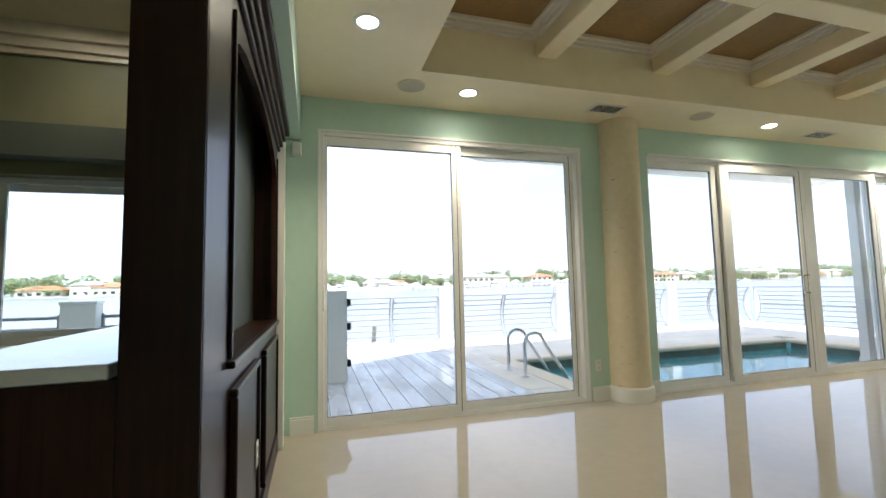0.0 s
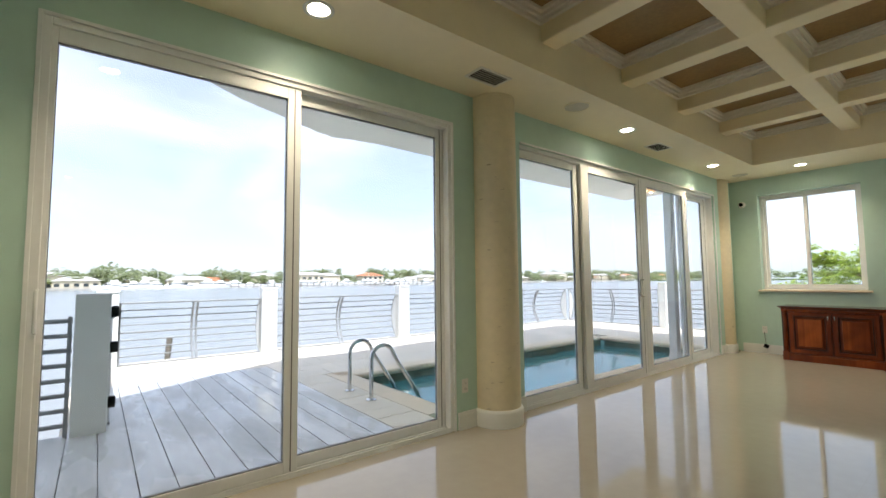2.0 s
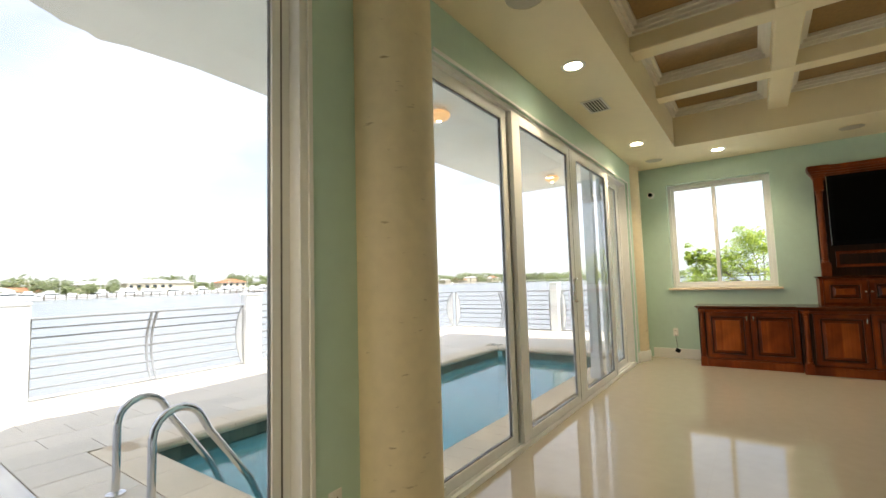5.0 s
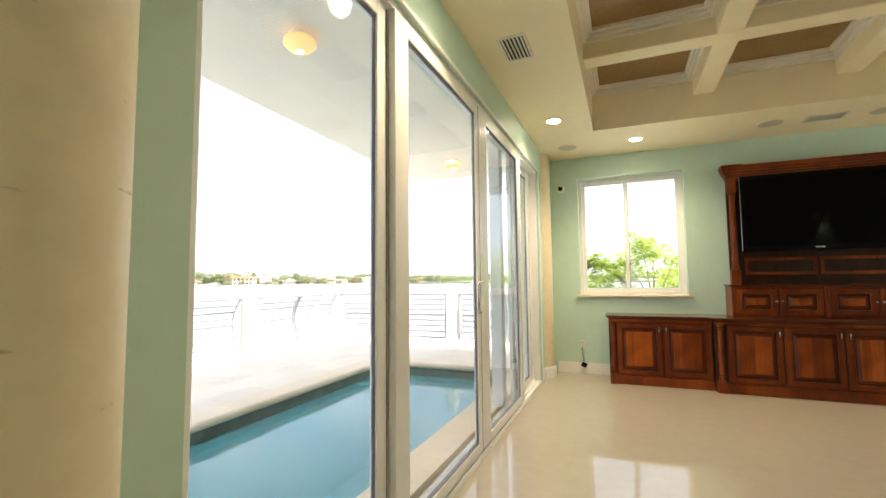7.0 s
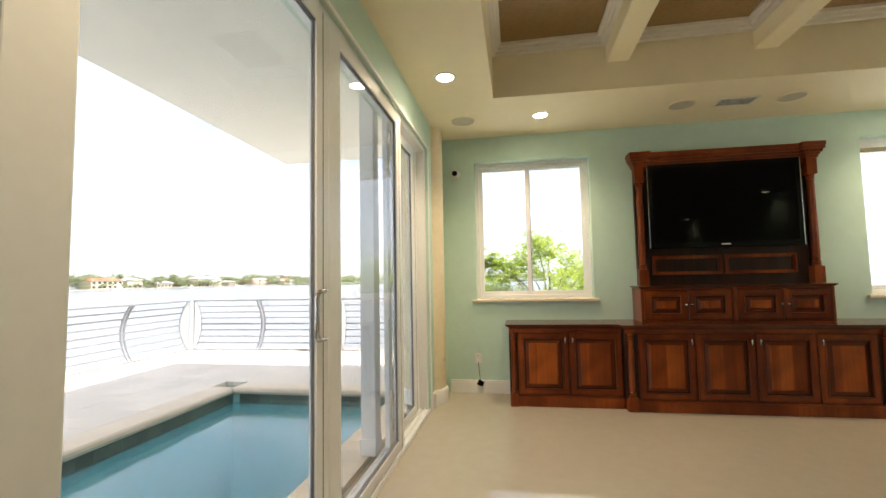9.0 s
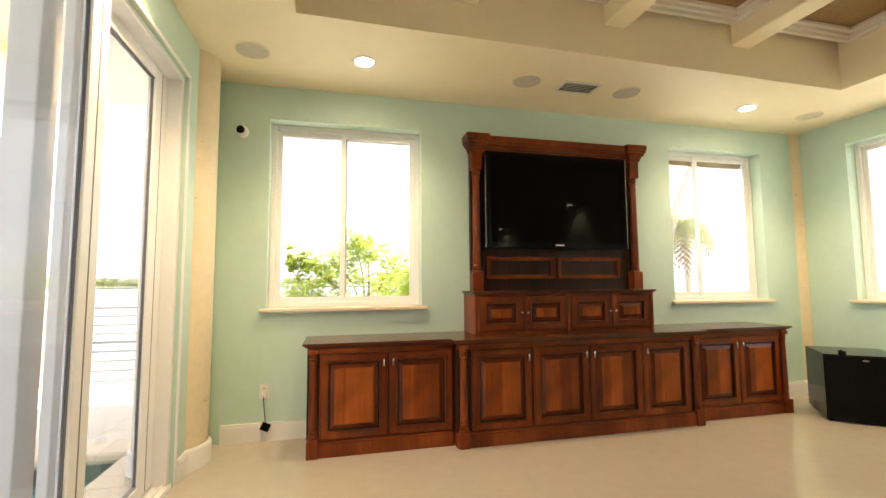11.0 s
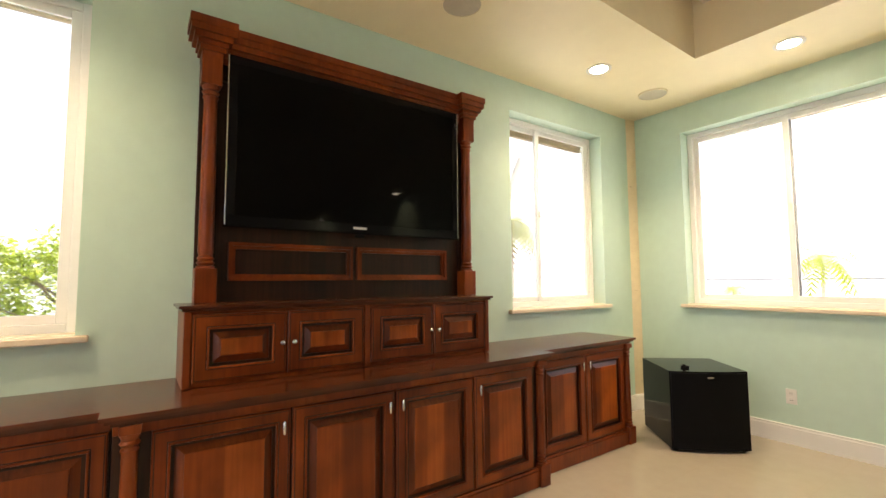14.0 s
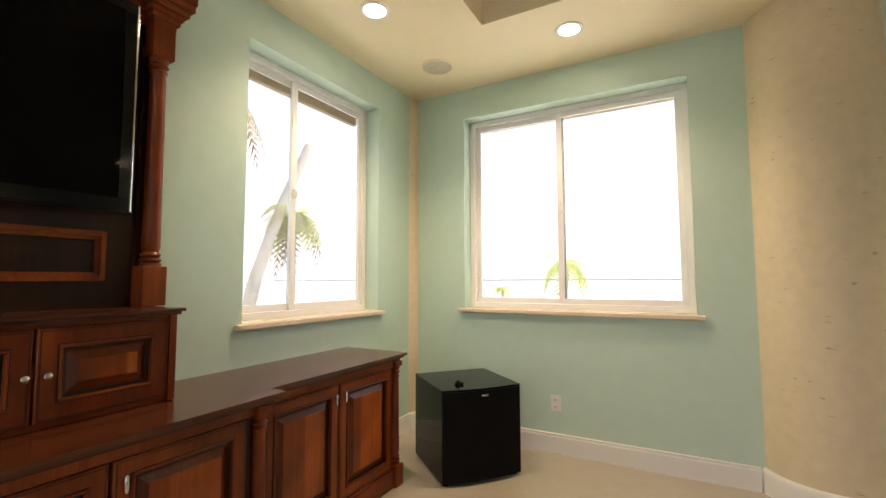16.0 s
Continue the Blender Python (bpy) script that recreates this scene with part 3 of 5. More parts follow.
# ---- windows ----
def window(name, axis, face, out, a0, a1, z0, z1, mull, label, depth=0.13, sill_over=0.05, roll=0.034):
    """A white two-light window set deep in its opening, with a marble sill on the room side. out: +1 or -1, away from the room."""
    ob = thing(name, pose(0, 0, 0), label, "window", kind="structure")

    def rect(p0, p1, c0, c1, q0, q1):
        lo, hi = min(c0, c1), max(c0, c1)
        return (p0, p1, lo, hi, q0, q1) if axis == "x" else (lo, hi, p0, p1, q0, q1)

    c0, c1 = face + out * depth, face + out * (depth + 0.07)
    f = 0.045
    part("window_frame", boxes(rect(a0, a0 + f, c0, c1, z0, z1), rect(a1 - f, a1, c0, c1, z0, z1), rect(a0 + f, a1 - f, c0, c1, z0, z0 + f), rect(a0 + f, a1 - f, c0, c1, z1 - f, z1), bevel=0.004), ALU, ob)
    for k, (p, q) in enumerate(((a0 + f, mull + 0.032), (mull - 0.026, a1 - f))):
        d0 = c0 + out * (0.012 + 0.026 * k)
        d1 = d0 + out * 0.022
        s = 0.044
        sash = part("sash", boxes(rect(p, p + s, d0, d1, z0 + f, z1 - f), rect(q - s, q, d0, d1, z0 + f, z1 - f), rect(p + s, q - s, d0, d1, z0 + f, z0 + f + s), rect(p + s, q - s, d0, d1, z1 - f - s, z1 - f), bevel=0.003), ALU, ob)
        m = (d0 + d1) / 2
        pane = part("pane", boxes(rect(p + s - 0.003, q - s + 0.003, m - 0.003, m + 0.003, z0 + f + s - 0.003, z1 - f - s + 0.003)), GLASS, sash)
        pane.visible_shadow = False
    part("latch", boxes(rect(mull - 0.012, mull + 0.012, c0 - out * 0.005, c0 + out * 0.012, (z0 + z1) / 2 - 0.03, (z0 + z1) / 2 + 0.03), bevel=0.003), PLASTIC, ob)
    e0, e1 = c1 + out * 0.004, c1 + out * 0.05
    part("screen_roll", boxes(rect(a0 + f, a1 - f, e0, e1, z1 - f - roll, z1 - f - 0.01), bevel=0.006), SCREEN_TAN, ob, "tan rolled screen at the head")
    if sill_over:
        part("window_sill", boxes(rect(a0 - sill_over, a1 + sill_over, face - out * 0.045, face, z0 - 0.034, z0 - 0.002), rect(a0 + 0.001, a1 - 0.001, face - out * 0.001, c0, z0 - 0.033, z0 + 0.003), bevel=0.006), SILL, ob, "cream marble sill")
    return ob


window("window_1", "y", XE, 1, *WE1, 1.09, 2.745, 3.13, "white two-light sliding window above the cabinet, trees outside")
window("window_2", "y", XE, 1, *WE2, 1.09, 2.775, -0.84, "white two-light sliding window with palms outside", roll=0.085)
window("window_3", "x", YS, -1, *WT, 1.09, 2.775, 8.12, "wide white two-light window looking over the bay")
window("window_4", "x", 3.52, 1, -2.90, -0.75, 0.94, 2.05, -1.985, "white window of the side room facing the water", depth=0.10, sill_over=0.02)


# ---- lamps and ceiling fittings ----
def downlight(x, y, power=9.0, lit=True):
    ob = thing("ceiling_downlight", pose(x, y, CEIL), "lit round recessed downlight with white trim ring", "downlight", "recessed downlights")
    part("trim_ring", lathe([(0.098, 0), (0.098, -0.006), (0.086, -0.009), (0.070, -0.004), (0.070, 0.0)], 32), PLASTIC, ob, smooth=True)
    part("lens", lathe([(0.069, -0.001), (0.069, -0.0025), (0.01, -0.003)], 32), LAMP_ON, ob, "glowing warm lens", smooth=True)
    lamp = new("downlight_beam", bpy.data.lights.new("downlight_beam", "SPOT"))
    lamp.data.energy, lamp.data.color, lamp.data.spot_size, lamp.data.spot_blend, lamp.data.shadow_soft_size = power, (1.0, 0.78, 0.50), radians(130), 0.8, 0.06
    lamp.parent, lamp.location = ob, (0, 0, -0.03)
    return ob


LAMP_POWER = 24.0
for x, y in ((0.345, 2.90), (1.376, 3.78), (5.14, 3.79), (7.78, 3.85), (8.84, 3.0), (8.91, -0.84), (7.88, -1.66), (4.30, -1.94), (-0.10, -1.98), (-1.44, 3.0)):
    downlight(x, y, LAMP_POWER if x > -1 else 2.5)


def ceiling_speaker(x, y):
    ob = thing("ceiling_speaker", pose(x, y, CEIL), "round flush ceiling speaker with grey-beige grille", "speaker", "ceiling speakers")
    part("rim", lathe([(0.130, 0), (0.130, -0.006), (0.122, -0.008), (0.119, -0.003)], 36), CREAM, ob, smooth=True)
    part("grille", lathe([(0.118, -0.001), (0.118, -0.005), (0.02, -0.0065)], 36), GREY_GRILLE, ob, smooth=True)
    return ob


for x, y in ((0.835, 3.765), (4.07, 3.73), (8.85, 3.825), (8.86, 1.60), (8.87, 0.60), (8.93, -1.68)):
    ceiling_speaker(x, y)


def ceiling_vent(x, y, turn):
    ob = thing("ceiling_vent", pose(x, y, CEIL, 0, 0, turn), "white metal louvred air vent in the ceiling", "air vent", "ceiling vents")
    w, d = 0.16, 0.085
    part("backing", boxes((-w, w, -d, d, -0.004, -0.001)), DARK, ob)
    part("frame", boxes((-w - 0.02, w + 0.02, -d - 0.02, -d, -0.01, 0), (-w - 0.02, w + 0.02, d, d + 0.02, -0.01, 0), (-w - 0.02, -w, -d, d, -0.01, 0), (w, w + 0.02, -d, d, -0.01, 0)), CROWN, ob)
    me = mesh("slat", put(boxes((-w, w, -0.010, 0.010, -0.0015, 0.0015)), pose(0, 0, 0, 32)), CROWN)
    for k in range(6):
        piece("slat", me, ob, pose(0, -d + 0.028 * k + 0.015, -0.009))
    return ob


ceiling_vent(2.90, 3.80, 0)
ceiling_vent(6.11, 3.89, 0)
ceiling_vent(8.87, 1.10, 270)


# ---- cherry media cabinet along the east wall ----
BACK = XE - 0.004
CAB_TOP = 0.845


def framed(w, h, stile):
    """A rectangular door frame in one piece, its outer front edge eased."""
    bm = bmesh.new()
    loops = []
    for x, o in ((0.0, 0.0), (-0.016, 0.0), (-0.02, 0.004), (-0.02, stile), (0.0, stile)):
        loops.append([bm.verts.new((x, sy * (w - o), sz * (h - o))) for sy, sz in ((-1, -1), (1, -1), (1, 1), (-1, 1))])
    for p, q in zip(loops, loops[1:] + loops[:1]):
        for k in range(4):
            bm.faces.new((p[k], p[(k + 1) % 4], q[(k + 1) % 4], q[k]))
    return bm


def panel_door(parent, y0, y1, z0, z1, x, knob=None, pull=None, stile=0.05):
    """A raised-panel door facing -x. Its origin is at its own middle."""
    cy, cz = (y0 + y1) / 2, (z0 + z1) / 2
    w, h = (y1 - y0) / 2 - 0.003, (z1 - z0) / 2 - 0.003
    door = part("door", framed(w, h, stile), CHERRY_FRAME, parent)
    door.location = (x, cy, cz)
    a, b = w - stile, h - stile

    def ring(bm, y, z, o, t, x0, x1, bevel=0.0):
        for r in ((-y + o, y - o, z - o - t, z - o), (-y + o, y - o, -z + o, -z + o + t), (-y + o, -y + o + t, -z + o + t, z - o - t), (y - o - t, y - o, -z + o + t, z - o - t)):
            box(bm, x0, x1, *r, bevel=bevel)
        return bm

    part("edge_bead", ring(bmesh.new(), w, h, 0.008, 0.0035, -0.0208, -0.015), CHERRY_DARK, door, "dark glazed line round the door")
    part("moulding", ring(bmesh.new(), a, b, 0.004, 0.010, -0.027, -0.002, 0.003), CHERRY_FRAME, door, "raised sticking moulding")
    part("glaze_line", ring(bmesh.new(), a, b, 0.0, 0.004, -0.0205, -0.002), CHERRY_DARK, door, "dark glazed line at the moulding")
    part("groove", ring(bmesh.new(), a, b, 0.014, 0.014, -0.010, -0.002), CHERRY_DARK, door, "dark glazed groove")
    def step(edge):
        return [(edge[1], sy * (a - edge[0]), sz * (b - edge[0])) for sy, sz in ((-1, -1), (1, -1), (1, 1), (-1, 1))]

    bm = bmesh.new()
    rings = [[bm.verts.new(p) for p in step(e)] for e in ((0.026, -0.004), (0.032, -0.006), (0.058, -0.018), (0.0595, -0.0195))]
    for p, q in zip(rings, rings[1:]):
        for k in range(4):
            bm.faces.new((p[k], p[(k + 1) % 4], q[(k + 1) % 4], q[k]))
    part("panel_bevel", bm, CHERRY_BEVEL, door, "darker glazed bevel round the panel")
    bm = bmesh.new()
    rings = [[bm.verts.new(p) for p in step(e)] for e in ((0.0595, -0.016), (0.0605, -0.0205), (0.063, -0.0215))]
    for p, q in zip(rings, rings[1:]):
        for k in range(4):
            bm.faces.new((p[k], p[(k + 1) % 4], q[(k + 1) % 4], q[k]))
    bm.faces.new(rings[-1])
    part("raised_panel", bm, CHERRY, door)
    if pull is not None:
        hx = boxes((-0.034, -0.018, pull - cy - 0.005, pull - cy + 0.005, h - 0.072, h - 0.062), bevel=0.002)
        hb = put(lathe([(0.003, -0.030), (0.007, -0.024), (0.0085, 0.0), (0.007, 0.024), (0.003, 0.030)], 12), pose(-0.036, pull - cy, h - 0.078))
        part("handle", join(hx, hb), STEEL, door, "brushed nickel drop pull", smooth=True)
    if knob is not None:
        kb = put(lathe([(0.004, 0), (0.004, -0.012), (0.012, -0.018), (0.012, -0.026), (0.006, -0.03)], 14, axis="x"), pose(-0.02, knob - cy, 0))
        part("knob", kb, STEEL, door, "small nickel knob", smooth=True)
    return door


def turned_post(parent, x, y, z0, z1, r=0.032, name="turned_post"):
    """A slender turned pilaster on a square foot and under a square block."""
    h = z1 - z0
    prof = [(r * 1.1, 0), (r * 1.1, 0.012), (r * 0.85, 0.016), (r * 1.15, 0.028), (r * 0.85, 0.040), (r * 1.05, 0.052), (r * 0.8, 0.066), (r * 0.95, 0.085), (r * 0.9, h * 0.5), (r * 0.82, h - 0.075), (r * 1.0, h - 0.062), (r * 0.8, h - 0.05), (r * 1.1, h - 0.036), (r * 0.85, h - 0.024), (r * 1.05, h - 0.012), (r * 1.05, h)]
    ob = part(name, lathe(prof, 20), CHERRY_FRAME, parent, smooth=True)
    ob.location = (x, y, z0)
    return ob


def base_cabinet(y0, y1, front, doors, posts, label):
    ob = thing("base_cabinet", pose(0, 0, 0), label, "cabinet", "built-in base cabinets")
    part("body", boxes((front + 0.022, BACK, y0, y1, 0.11, CAB_TOP - 0.045)), CHERRY_DARK, ob)
    part("plinth", boxes((front - 0.012, BACK, y0, y1, 0.0, 0.10), (front - 0.002, BACK, y0 + 0.002, y1 - 0.002, 0.10, 0.115), bevel=0.004), CHERRY_FRAME, ob)
    part("top_rail", boxes((front + 0.004, front + 0.03, y0, y1, 0.762, CAB_TOP - 0.045), bevel=0.002), CHERRY_FRAME, ob)
    for a, b, pull in doors:
        panel_door(ob, a, b, 0.118, 0.762, front + 0.022, pull=pull)
    for y in posts:
        part("post_foot", boxes((front - 0.030, front + 0.055, y - 0.043, y + 0.043, 0, 0.135), bevel=0.006), CHERRY_FRAME, ob)
        turned_post(ob, front + 0.014, y, 0.135, 0.765)
        part("post_block", boxes((front - 0.022, front + 0.05, y - 0.036, y + 0.036, 0.765, CAB_TOP - 0.045), bevel=0.003), CHERRY_FRAME, ob)
    return ob


FS, FC = 8.945, 8.855
base_cabinet(2.262, 3.40, FS, [(2.79, 3.31, 2.825), (2.265, 2.785, 2.75)], [3.355], "cherry wood base cabinet with two raised-panel doors")
base_cabinet(-0.065, 2.255, FC, [(1.605, 2.135, 1.64), (1.075, 1.60, 1.11), (0.55, 1.07, 1.035), (0.055, 0.545, 0.51)], [2.20, -0.015], "cherry wood centre base cabinet with four raised-panel doors")
base_cabinet(-1.19, -0.07, FS, [(-0.60, -0.10, -0.565), (-1.10, -0.605, -0.64)], [-1.145], "cherry wood base cabinet with two raised-panel doors near the corner")


def worktop():
    """One stepped top over all three units, with an ogee edge of three layers."""
    ob = thing("cabinet_worktop", pose(0, 0, 0), "polished dark cherry wood top over the base cabinets", "worktop")
    for name, o, z0, z1 in (("under_bead", 0.0, -0.045, -0.030), ("ogee_edge", 0.018, -0.030, -0.016), ("top_board", 0.034, -0.016, 0.0)):
        out = [(BACK, -1.19 - o), (BACK, 3.40 + o), (FS - o, 3.40 + o), (FS - o, 2.262 + o), (FC - 0.012 - o, 2.262 + o), (FC - 0.012 - o, -0.072 - o), (FS - o, -0.072 - o), (FS - o, -1.19 - o)]
        part(name, prism(out, CAB_TOP + z0, CAB_TOP + z1), CHERRY_TOP, ob)


worktop()


def hutch():
    ob = thing("media_hutch", pose(0, 0, 0), "tall cherry wood media hutch with cornice, pilasters and four small doors", "media hutch")
    y0, y1, f = 0.215, 2.02, 9.10
    part("body", boxes((f + 0.022, BACK, y0, y1, CAB_TOP + 0.001, 1.195)), CHERRY_FRAME, ob)
    for a, b in ((y0 + 0.001, y0 + 0.03), (y1 - 0.03, y1 - 0.001), (1.10, 1.135)):
        part("stile", boxes((f + 0.004, f + 0.024, a, b, CAB_TOP + 0.004, 1.194), bevel=0.002), CHERRY_FRAME, ob)
    w = (y1 - y0 - 0.06 - 0.04) / 4
    ys = [y0 + 0.032, y0 + 0.032 + w, 1.137, 1.137 + w]
    for k, a in enumerate(ys):
        panel_door(ob, a, a + w - 0.003, CAB_TOP + 0.022, 1.182, f + 0.022, knob=(a + w - 0.03 if k % 2 == 0 else a + 0.028), stile=0.055)
    part("ledge", boxes((f - 0.02, BACK, y0 - 0.022, y1 + 0.022, 1.208, 1.222), (f - 0.008, BACK, y0 - 0.01, y1 + 0.01, 1.195, 1.208), bevel=0.003), CHERRY_TOP, ob)
    # back panel, pilaster backs and frieze are darker cherry than the front parts
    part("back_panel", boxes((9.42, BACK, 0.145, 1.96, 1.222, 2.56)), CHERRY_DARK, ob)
    for a, b in ((1.085, 1.80), (0.36, 1.055)):
        bm = bmesh.new()
        for o, xx in ((0.0, 9.392), (0.018, 9.405)):
            t = 0.018
            for r in ((a + o, b - o, 1.335 + o, 1.335 + o + t), (a + o, b - o, 1.545 - o - t, 1.545 - o), (a + o, a + o + t, 1.335 + o + t, 1.545 - o - t), (b - o - t, b - o, 1.335 + o + t, 1.545 - o - t)):
                box(bm, xx, 9.421, *r)
        part("applied_moulding", bm, CHERRY_FRAME, ob, "reddish brown picture-frame moulding")
    for y in (1.912, 0.195):
        part("pilaster_foot", boxes((9.325, 9.42, y - 0.052, y + 0.052, 1.222, 1.40), bevel=0.005), CHERRY_FRAME, ob)
        turned_post(ob, 9.37, y, 1.40, 2.37, 0.04, "pilaster")
        part("pilaster_block", boxes((9.325, 9.42, y - 0.05, y + 0.05, 2.37, 2.52), bevel=0.004), CHERRY_FRAME, ob)
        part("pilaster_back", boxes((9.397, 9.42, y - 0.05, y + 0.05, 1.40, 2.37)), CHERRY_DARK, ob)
    bm = bmesh.new()
    for o, z0, z1 in ((0.0, 2.515, 2.545), (0.012, 2.545, 2.57), (0.022, 2.57, 2.595), (0.04, 2.595, 2.625), (0.056, 2.625, 2.66), (0.062, 2.66, 2.70)):
        box(bm, 9.375 - o, BACK, 0.245, 1.862, z0, z1)
        for y in (1.912, 0.195):
            box(bm, 9.325 - o, BACK, y - 0.05 - o, y + 0.05 + o, z0, z1 + 0.002)
    part("cornice", bm, CHERRY_FRAME, ob, "stepped crown cornice")
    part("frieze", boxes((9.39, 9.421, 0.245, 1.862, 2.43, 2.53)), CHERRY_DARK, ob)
    return ob


hutch()


def television():
    ob = thing("television", pose(9.318, 1.074, 2.089), "large black flat-screen television, switched off, mounted on the hutch", "television")
    w, h = 0.757, 0.461
    part("housing", boxes((0.0, 0.05, -w, w, -h, h), bevel=0.008), BLACK, ob)
    part("bezel", boxes((-0.006, 0.0, -w, w, -h, -h + 0.055), (-0.006, 0.0, -w, w, h - 0.045, h), (-0.006, 0.0, -w, -w + 0.045, -h + 0.055, h - 0.045), (-0.006, 0.0, w - 0.045, w, -h + 0.055, h - 0.045), bevel=0.002), GLOSSBLACK, ob)
    part("screen", boxes((-0.0025, -0.0005, -w + 0.044, w - 0.044, -h + 0.054, h - 0.044)), SCREEN, ob)
    for y in (-w - 0.008, w):
        part("edge_strip", boxes((-0.004, 0.03, y, y + 0.008, -h, h), bevel=0.002), CHROME, ob, "thin silver edge")
    part("lower_edge", boxes((-0.004, 0.03, -w - 0.008, w + 0.008, -h - 0.008, -h), bevel=0.002), GLOSSBLACK, ob, "thin dark clear edge")
    part("badge", boxes((-0.008, -0.005, -0.045, 0.045, -h + 0.02, -h + 0.034)), PLASTIC, ob, "small pale badge bar")
    part("sensor", boxes((-0.006, 0.01, -0.03, 0.03, -h - 0.03, -h - 0.008), bevel=0.004), BLACK, ob)
    part("wall_bracket", boxes((0.05, 0.1015, -0.2, 0.2, -0.15, 0.15)), BLACK, ob)
    return ob


television()


def subwoofer():
    ob = thing("subwoofer", pose(8.69, -1.655, 0, 0, 0, -40.5), "gloss black subwoofer speaker box on the floor in the corner", "subwoofer")
    w, d, h = 0.29, 0.29, 0.612
    bow = [(-w - 0.028 * (1 - (k / 6) ** 2), -d * k / 6) for k in range(-6, 7)]
    bm = prism([(w, -d), (w, d)] + bow, 0.018, h)
    bmesh.ops.bevel(bm, geom=[e for e in bm.edges if e.calc_face_angle(0) > 0.6], offset=0.008, segments=2, affect="EDGES", profile=0.5)
    part("cabinet", bm, GLOSSBLACK, ob)
    face = [(x - 0.012, y * 0.96) for x, y in bow]
    part("grille", prism(face + [(-w + 0.002, -d * 0.96), (-w + 0.002, d * 0.96)], 0.035, h - 0.012), BLACK, ob, "bowed black cloth grille")
    part("badge", boxes((-w - 0.046, -w - 0.03, -0.025, 0.025, h - 0.05, h - 0.036), bevel=0.004), STEEL, ob, "small silver badge")
    for x in (-w + 0.04, w - 0.04):
        for y in (-d + 0.04, d - 0.04):
            part("foot", put(lathe([(0.02, 0), (0.022, 0.019)], 12), pose(x, y, 0)), BLACK, ob)
    return ob


subwoofer()
rc = thing("remote_control", pose(8.64, -1.46, 0.6125, 0, 0, 35), "small black remote control lying on the subwoofer", "remote control")
part("body", boxes((-0.03, 0.03, -0.018, 0.018, 0, 0.016), bevel=0.005), BLACK, rc)
part("knob", put(lathe([(0.012, 0.016), (0.012, 0.024), (0.008, 0.027)], 14), pose(0.006, 0, 0)), BLACK, rc)


# ---- wall fittings ----
def outlet(m, label, group="wall outlets"):
    """A white duplex outlet; its plate faces local -y."""
    ob = thing("wall_outlet", m, label, "outlet", group)
    part("plate", boxes((-0.037, 0.037, -0.007, 0, -0.06, 0.06), bevel=0.004), PLASTIC, ob)
    for z in (-0.027, 0.027):
        s = part("socket", boxes((-0.018, 0.018, -0.0095, -0.007, z - 0.017, z + 0.017), bevel=0.002), PLASTIC, ob)
        part("slot", boxes((-0.009, -0.006, -0.0102, -0.0094, z - 0.007, z + 0.007), (0.006, 0.009, -0.0102, -0.0094, z - 0.006, z + 0.006)), DARK, s)
    return ob


outlet(pose(2.93, YN, 0.37), "white duplex outlet beside the sliding door")
outlet(pose(8.16, YS, 0.375, 0, 0, 180), "white duplex outlet on the green wall")
outlet(pose(XE, 3.77, 0.40, 0, 0, -90), "white duplex outlet with an adapter cord hanging from it")
outlet(pose(XE, -1.45, 0.40, 0, 0, -90), "white duplex outlet behind the subwoofer")
ad = thing("power_adapter", pose(XE - 0.03, 3.75, 0.0), "black power adapter hanging on a thin cord at the baseboard", "power adapter")
part("cord", tube([(-0.004, 0.02, 0.37), (-0.012, 0.018, 0.33), (-0.006, 0.01, 0.24), (-0.012, 0.0, 0.155)], 0.003, 6), BLACK, ad)
part("brick", put(boxes((-0.025, 0.005, -0.035, 0.035, -0.03, 0.03), bevel=0.005), pose(-0.015, 0, 0.125, 25, 0, 10)), BLACK, ad)
part("plug", boxes((-0.008, 0.02, 0.006, 0.034, 0.357, 0.385), bevel=0.003), PLASTIC, ad)

dome = thing("security_camera", pose(XE, 4.0, 2.61), "small white dome security camera with a black lens on the wall", "security camera")
part("base", lathe([(0.055, 0), (0.055, -0.015), (0.05, -0.03), (0.04, -0.04)], 24, axis="x"), PLASTIC, dome, smooth=True)
part("eyeball", put(lathe([(0.02, 0.0), (0.036, -0.02), (0.04, -0.04), (0.034, -0.058), (0.022, -0.068)], 20, axis="x"), pose(-0.005, 0, 0)), PLASTIC, dome, smooth=True)
part("lens", put(lathe([(0.034, 0.012), (0.034, -0.006), (0.022, -0.012)], 18, axis="x"), pose(-0.064, 0, 0)), GLOSSBLACK, dome, "black glass lens", smooth=True)

ms = thing("alarm_sensor", pose(-0.15, YN, 2.53), "small white alarm sensor box high on the wall", "alarm sensor")
part("case", boxes((-0.04, 0.04, -0.05, 0, -0.06, 0.06), bevel=0.01), PLASTIC, ms)
part("lens", boxes((-0.03, 0.03, -0.054, -0.049, -0.05, -0.005), bevel=0.002), WHITE, ms)


